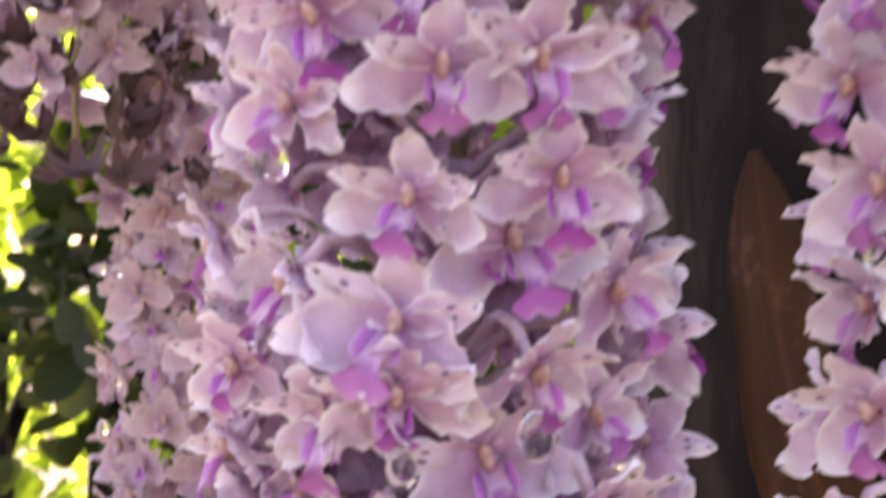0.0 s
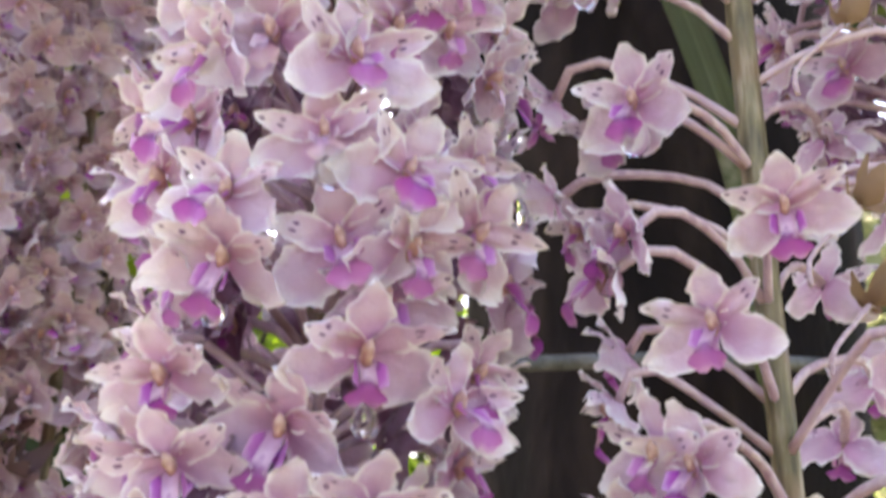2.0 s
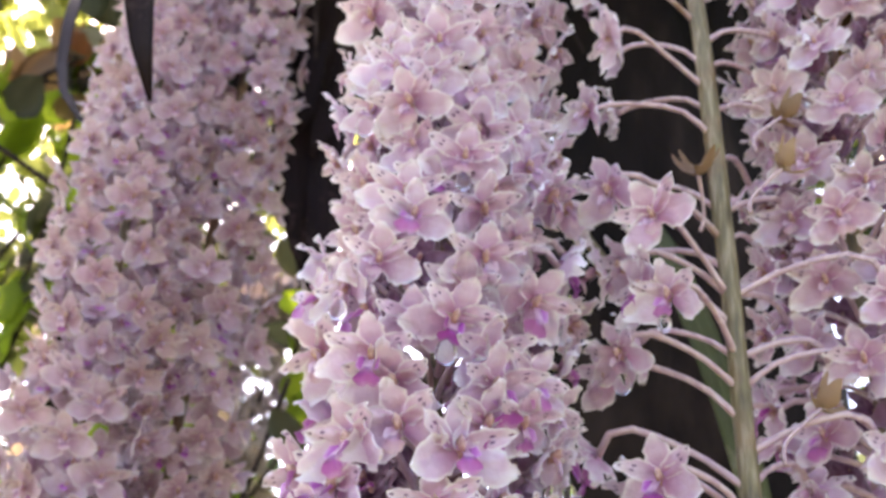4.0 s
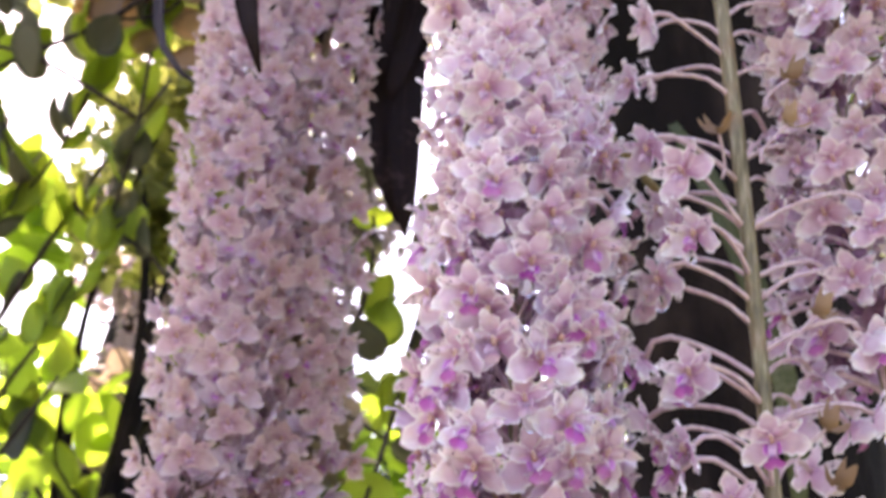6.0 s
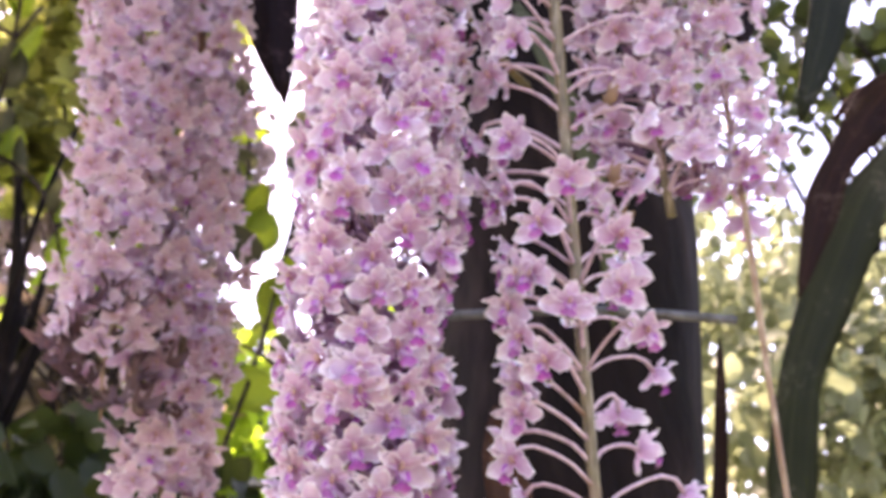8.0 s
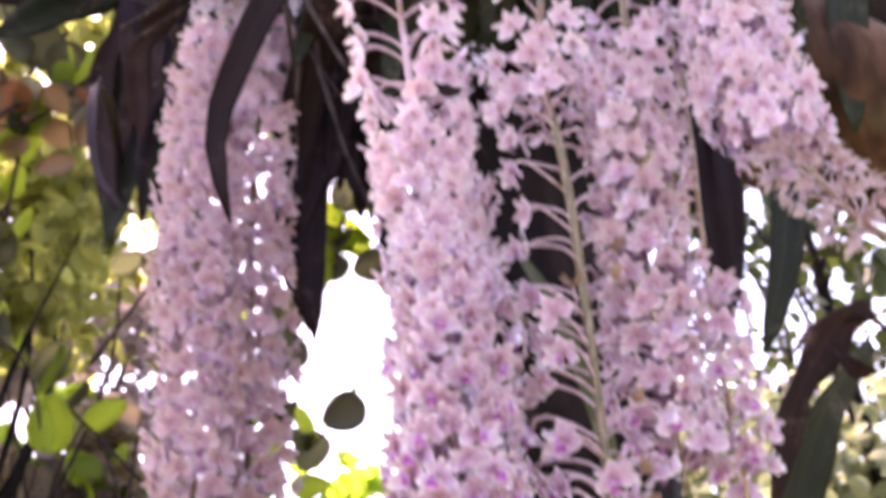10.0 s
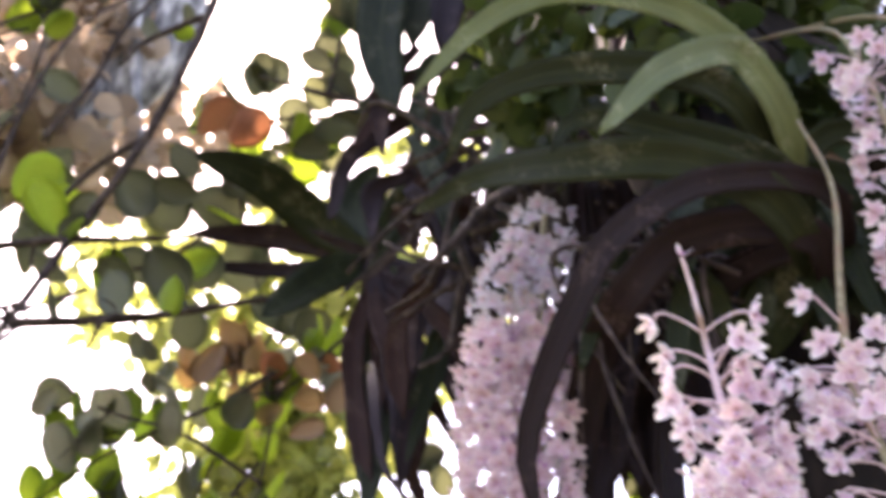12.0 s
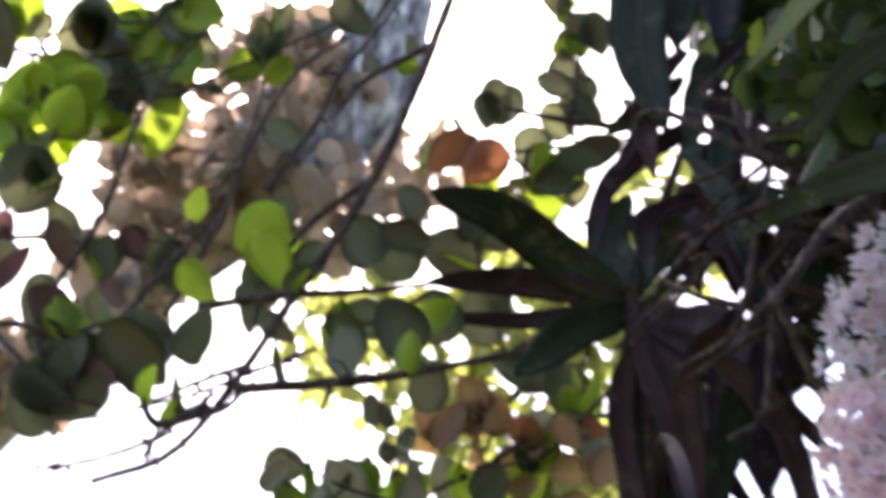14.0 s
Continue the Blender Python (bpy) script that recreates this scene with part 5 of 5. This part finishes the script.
for k, (x, y, z) in enumerate(((-0.62, 1.25, 2.25), (-0.80, 1.5, 2.0), (-0.95, 1.3, 2.15), (-0.70, 1.2, 1.75), (-0.26, 1.6, 2.05))):
    leafy_branch("leafy twig in bright light behind the orchid", [[(x - 0.25, y + 0.2, z - 0.3), (x, y, z), (x + 0.12, y, z + 0.22)], [(x, y, z), (x + 0.16, y - 0.05, z - 0.12), (x + 0.2, y, z - 0.25)], [(x - 0.05, y, z), (x - 0.2, y, z + 0.15), (x - 0.3, y, z + 0.25)]],
                 (), 12 if k < 4 else 5, (0.055, 0.09), 60 + k, (G, G, D), 0.005)
leafy_branch("few leaves hanging in the bright gap", [[(-0.2, 1.05, 1.6), (-0.13, 1.0, 1.78), (-0.10, 1.0, 1.9), (-0.067, 1.0, 2.07)], [(-0.10, 1.0, 1.9), (-0.03, 1.0, 1.93), (0.004, 0.9, 1.95)]],
             [(-0.067, 1.0, 2.068, 0.07, D), (0.004, 0.9, 1.938, 0.06, D), (-0.034, 1.0, 1.92, 0.06, D), (-0.035, 1.0, 1.874, 0.05, G), (-0.015, 1.0, 1.837, 0.06, G), (-0.12, 1.0, 1.982, 0.06, G), (-0.099, 1.0, 1.882, 0.07, G),
              (-0.13, 1.0, 1.775, 0.07, G), (-0.078, 1.0, 1.827, 0.06, D)], 4, (0.04, 0.06), 71, (D, G), 0.003)
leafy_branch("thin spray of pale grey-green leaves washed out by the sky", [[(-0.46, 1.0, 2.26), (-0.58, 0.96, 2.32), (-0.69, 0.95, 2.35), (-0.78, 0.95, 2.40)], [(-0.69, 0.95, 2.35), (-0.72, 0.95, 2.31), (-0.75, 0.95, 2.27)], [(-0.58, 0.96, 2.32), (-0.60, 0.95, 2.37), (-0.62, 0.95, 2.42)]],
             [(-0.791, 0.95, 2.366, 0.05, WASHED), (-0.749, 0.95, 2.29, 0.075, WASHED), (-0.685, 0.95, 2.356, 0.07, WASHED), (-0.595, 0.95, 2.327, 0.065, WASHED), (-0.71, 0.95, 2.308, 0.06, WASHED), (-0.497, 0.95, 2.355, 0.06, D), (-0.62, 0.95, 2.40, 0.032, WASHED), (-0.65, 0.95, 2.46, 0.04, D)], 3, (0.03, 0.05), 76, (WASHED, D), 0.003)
SIDE_TWIGS = [
    [(-0.80, 0.80, 2.44), (-0.86, 0.80, 2.415), (-0.946, 0.80, 2.373), (-1.03, 0.80, 2.36)],
    [(-0.83, 0.80, 2.40), (-0.90, 0.80, 2.33), (-1.001, 0.80, 2.296), (-1.08, 0.80, 2.29)],
    [(-0.764, 0.93, 2.56), (-0.80, 0.86, 2.48), (-0.857, 0.8, 2.399), (-0.959, 0.8, 2.37)],
    [(-0.828, 0.8, 2.432), (-0.801, 0.8, 2.415), (-0.801, 0.8, 2.386), (-0.833, 0.8, 2.366), (-0.875, 0.8, 2.382)],
    [(-0.849, 0.72, 2.26), (-0.871, 0.76, 2.30), (-0.879, 0.78, 2.34)],
    [(-0.66, 0.9, 2.49), (-0.692, 0.85, 2.447), (-0.708, 0.85, 2.396), (-0.747, 0.85, 2.368)],
]
HIGH_TWIGS = [
    [(-1.0, 1.1, 3.05), (-0.934, 1.1, 3.221), (-0.905, 1.1, 3.374), (-0.853, 1.1, 3.492), (-0.795, 1.1, 3.65)],
    [(-1.15, 1.15, 2.8), (-1.075, 1.1, 2.961), (-1.054, 1.1, 3.193), (-1.002, 1.1, 3.385), (-0.93, 1.15, 3.55)],
    [(-1.40, 1.15, 2.85), (-1.317, 1.1, 3.018), (-1.325, 1.1, 3.265), (-1.288, 1.1, 3.435), (-1.22, 1.1, 3.6)],
    [(-1.14, 1.0, 2.66), (-1.106, 1.0, 2.734), (-1.075, 1.0, 2.798), (-1.02, 1.0, 2.9)],
]
for n, pts in enumerate(SIDE_TWIGS + HIGH_TWIGS):
    r = 0.0065 if n > 5 else 0.0042
    bare = tagged(new("bare_twig"), "thin dark bare twig with short spurs", "twig", "bare twigs")
    part("twig", tube(pts, (r, r * 0.9, r * 0.5), 6, 0.3, 200 + n, 26), TWIG, bare)
    line = curve_points(pts, 30)
    rr = random.Random(210 + n)
    for _ in range(5):
        c = line[rr.randrange(3, 29)]
        e = c + Vector((rr.uniform(-0.05, 0.05), rr.uniform(-0.02, 0.02), rr.uniform(-0.05, 0.04)))
        part("spur", tube([c, c.lerp(e, 0.5) + Vector((0.006, 0, 0.004)), e], (r * 0.6, r * 0.35), 5, 0.3, n, 7), TWIG, bare)
leafy_branch("outer branch crowded with big green round leaves", [[(-1.9, 1.2, 3.5), (-1.68, 1.12, 3.46), (-1.48, 1.1, 3.4), (-1.27, 1.1, 3.44)], [(-1.6, 1.1, 3.44), (-1.59, 1.1, 3.26), (-1.46, 1.1, 3.1)], [(-1.68, 1.12, 3.46), (-1.6, 1.1, 3.6), (-1.28, 1.1, 3.58)]],
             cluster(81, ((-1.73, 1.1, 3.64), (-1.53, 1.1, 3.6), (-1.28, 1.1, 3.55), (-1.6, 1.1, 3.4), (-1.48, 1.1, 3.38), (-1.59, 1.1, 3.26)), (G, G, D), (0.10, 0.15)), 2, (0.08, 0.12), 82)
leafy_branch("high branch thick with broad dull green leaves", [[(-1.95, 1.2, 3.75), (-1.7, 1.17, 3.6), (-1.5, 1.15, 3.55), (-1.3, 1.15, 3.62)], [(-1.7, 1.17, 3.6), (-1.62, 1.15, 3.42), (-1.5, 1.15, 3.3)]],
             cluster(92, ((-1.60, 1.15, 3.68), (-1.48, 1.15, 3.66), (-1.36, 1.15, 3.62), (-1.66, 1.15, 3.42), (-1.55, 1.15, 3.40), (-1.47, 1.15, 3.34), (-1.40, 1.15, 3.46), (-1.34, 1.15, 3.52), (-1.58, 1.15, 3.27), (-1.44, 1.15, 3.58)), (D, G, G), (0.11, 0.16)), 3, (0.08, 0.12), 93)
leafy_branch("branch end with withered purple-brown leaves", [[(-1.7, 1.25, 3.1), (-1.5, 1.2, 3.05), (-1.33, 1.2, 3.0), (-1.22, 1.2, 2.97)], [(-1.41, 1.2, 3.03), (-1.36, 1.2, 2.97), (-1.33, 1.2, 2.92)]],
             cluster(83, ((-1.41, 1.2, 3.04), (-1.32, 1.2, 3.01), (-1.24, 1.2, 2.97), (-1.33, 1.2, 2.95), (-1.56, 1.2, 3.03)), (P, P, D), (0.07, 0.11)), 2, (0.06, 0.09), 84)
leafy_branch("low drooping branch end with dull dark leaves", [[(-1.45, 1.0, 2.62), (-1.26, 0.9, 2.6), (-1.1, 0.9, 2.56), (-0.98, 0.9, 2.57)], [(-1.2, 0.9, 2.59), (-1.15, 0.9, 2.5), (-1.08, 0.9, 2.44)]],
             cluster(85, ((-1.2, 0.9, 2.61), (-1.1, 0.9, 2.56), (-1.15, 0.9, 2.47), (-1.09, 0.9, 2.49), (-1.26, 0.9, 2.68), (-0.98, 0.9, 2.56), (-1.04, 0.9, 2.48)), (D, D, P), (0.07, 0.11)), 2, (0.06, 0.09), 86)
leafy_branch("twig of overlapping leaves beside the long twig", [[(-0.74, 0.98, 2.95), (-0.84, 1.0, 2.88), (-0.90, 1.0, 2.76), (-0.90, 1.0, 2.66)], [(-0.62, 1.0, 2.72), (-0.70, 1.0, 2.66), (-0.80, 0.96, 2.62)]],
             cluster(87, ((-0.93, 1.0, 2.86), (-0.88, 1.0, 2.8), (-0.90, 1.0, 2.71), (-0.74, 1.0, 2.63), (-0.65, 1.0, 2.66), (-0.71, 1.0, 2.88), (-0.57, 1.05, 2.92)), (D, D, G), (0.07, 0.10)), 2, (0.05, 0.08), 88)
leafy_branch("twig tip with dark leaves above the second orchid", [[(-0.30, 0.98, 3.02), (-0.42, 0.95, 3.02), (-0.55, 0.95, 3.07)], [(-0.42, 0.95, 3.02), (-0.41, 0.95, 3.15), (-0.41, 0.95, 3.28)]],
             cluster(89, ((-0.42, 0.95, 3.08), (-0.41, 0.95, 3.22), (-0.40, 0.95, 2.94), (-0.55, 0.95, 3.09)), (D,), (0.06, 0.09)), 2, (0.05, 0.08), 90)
leafy_branch("sparse twig of green leaves in the bright gap", [[(-0.2, 1.05, 1.85), (-0.15, 1.0, 2.0), (-0.14, 1.0, 2.1), (-0.16, 1.0, 2.22)], [(-0.1, 1.05, 1.95), (-0.02, 1.0, 2.15), (0.0, 1.0, 2.28)]],
             [(-0.158, 1.0, 2.18, 0.05, D), (-0.142, 1.0, 2.12, 0.05, G), (-0.155, 1.0, 2.08, 0.055, D), (-0.13, 1.0, 2.02, 0.055, G), (-0.141, 1.0, 1.96, 0.06, D), (-0.007, 1.0, 2.272, 0.05, G), (0.004, 1.0, 2.235, 0.05, G), (0.002, 1.0, 2.19, 0.045, D), (-0.03, 1.0, 2.21, 0.05, D)], 2, (0.04, 0.05), 73, (D, G), 0.003)
leafy_branch("twig with a few green leaves behind the hanging strap leaves", [[(0.16, 1.1, 2.05), (0.09, 1.02, 2.2), (0.03, 1.0, 2.26)], [(0.09, 1.02, 2.2), (0.08, 1.0, 2.28)]],
             [(0.028, 1.0, 2.235, 0.05, G), (0.05, 1.0, 2.20, 0.055, D), (0.076, 1.0, 2.272, 0.05, D), (0.09, 1.0, 2.23, 0.05, G)], 2, (0.04, 0.05), 74, (D, G), 0.003)
leafy_branch("dull twig with small dark leaves behind the dusty spikes", [[(-0.36, 1.2, 2.12), (-0.27, 1.12, 2.22), (-0.22, 1.1, 2.32), (-0.2, 1.1, 2.4)], [(-0.27, 1.12, 2.22), (-0.22, 1.1, 2.21)]],
             cluster(91, ((-0.255, 1.1, 2.264), (-0.214, 1.1, 2.322), (-0.228, 1.1, 2.218), (-0.27, 1.1, 2.20)), (D,), (0.045, 0.065)), 2, (0.04, 0.05), 75, (D,), 0.003)
tagged(part("dead_twig", tube([(-0.205, 0.27, 2.085), (-0.175, 0.275, 2.125), (-0.145, 0.28, 2.175), (-0.11, 0.30, 2.22), (-0.03, 0.34, 2.33)], (0.004, 0.0045, 0.0035), 8, 0.3, 4, 24), TWIG), "dark broken twig caught across the flowers", "twig")


# ---- water drops clinging to the flowers ----
def water_drop(x, y, z, r):
    bm = bmesh.new()
    bmesh.ops.create_icosphere(bm, subdivisions=3, radius=r)
    for v in bm.verts:
        v.co.z = v.co.z * 1.15 + (0.35 * r * max(0.0, v.co.z / r) ** 3)
    ob = tagged(part("water_drop", shade_smooth(bm), WATER), "clear water drop clinging to a flower", "water drop", "water drops")
    ob.location = (x, y, z)
    return ob


for n, tip in enumerate(LIP_TIPS):
    if n % 5 not in (0, 3):
        water_drop(tip.x, tip.y, tip.z, 0.0013 + 0.0012 * ((n * 0.37) % 1))


for k in range(70):
    rr = random.Random(1500 + k)
    axis = curve_points(AXIS_BACK if k % 2 else AXIS_BACK_SHORT, 60)
    c = axis[rr.randrange(12, 58)]
    a = radians(rr.uniform(-80, 80))
    water_drop(c.x + math.sin(a) * 0.029, c.y - math.cos(a) * 0.029, c.z + rr.uniform(-0.01, 0.01), rr.uniform(0.0011, 0.0019))


# ---- tangle of dead roots and twigs between the two orchids ----
tangle = tagged(new("root_tangle"), "dark tangle of dead roots and dry leaf shreds", "roots")
for k in range(64):
    rr = random.Random(800 + k)
    b = Vector((rr.uniform(-0.19, -0.02), rr.uniform(0.42, 0.58), rr.uniform(2.26, 2.58)))
    e = b + Vector((rr.uniform(-0.16, 0.16), rr.uniform(-0.05, 0.05), rr.uniform(-0.24, 0.16)))
    mid = b.lerp(e, 0.5) + Vector((rr.uniform(-0.06, 0.06), rr.uniform(-0.03, 0.03), rr.uniform(-0.06, 0.06)))
    part("root", tube([b, mid, e], (0.0045, 0.004, 0.0025), 6, 0.25, k, 12), TWIG, tangle)
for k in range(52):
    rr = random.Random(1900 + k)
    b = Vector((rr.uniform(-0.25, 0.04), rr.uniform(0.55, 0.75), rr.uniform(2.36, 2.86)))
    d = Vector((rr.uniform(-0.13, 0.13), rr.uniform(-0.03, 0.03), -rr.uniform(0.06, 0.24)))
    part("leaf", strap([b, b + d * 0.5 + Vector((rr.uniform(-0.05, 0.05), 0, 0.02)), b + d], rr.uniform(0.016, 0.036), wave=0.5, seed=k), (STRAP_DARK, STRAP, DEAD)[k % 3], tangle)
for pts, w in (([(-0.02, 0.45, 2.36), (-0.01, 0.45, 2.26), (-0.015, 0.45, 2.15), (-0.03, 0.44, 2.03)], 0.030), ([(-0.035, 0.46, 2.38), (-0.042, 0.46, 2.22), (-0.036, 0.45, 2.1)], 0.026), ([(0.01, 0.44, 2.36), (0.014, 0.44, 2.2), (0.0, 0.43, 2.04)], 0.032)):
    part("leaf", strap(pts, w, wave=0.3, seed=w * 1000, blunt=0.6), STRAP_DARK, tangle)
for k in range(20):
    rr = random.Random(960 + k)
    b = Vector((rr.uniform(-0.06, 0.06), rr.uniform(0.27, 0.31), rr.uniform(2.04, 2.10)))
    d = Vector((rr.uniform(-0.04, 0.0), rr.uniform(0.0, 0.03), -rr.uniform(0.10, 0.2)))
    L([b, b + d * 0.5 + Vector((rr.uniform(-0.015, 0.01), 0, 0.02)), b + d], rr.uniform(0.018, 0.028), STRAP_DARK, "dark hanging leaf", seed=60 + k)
leafy_branch("small leaves in the light behind the hanging orchid leaves", [[(-0.12, 1.1, 1.9), (-0.06, 1.05, 2.1), (-0.02, 1.0, 2.28)], [(-0.06, 1.05, 2.1), (0.0, 1.0, 2.2), (0.02, 1.0, 2.3)]], (), 14, (0.04, 0.07), 72, (D, D, G), 0.003)
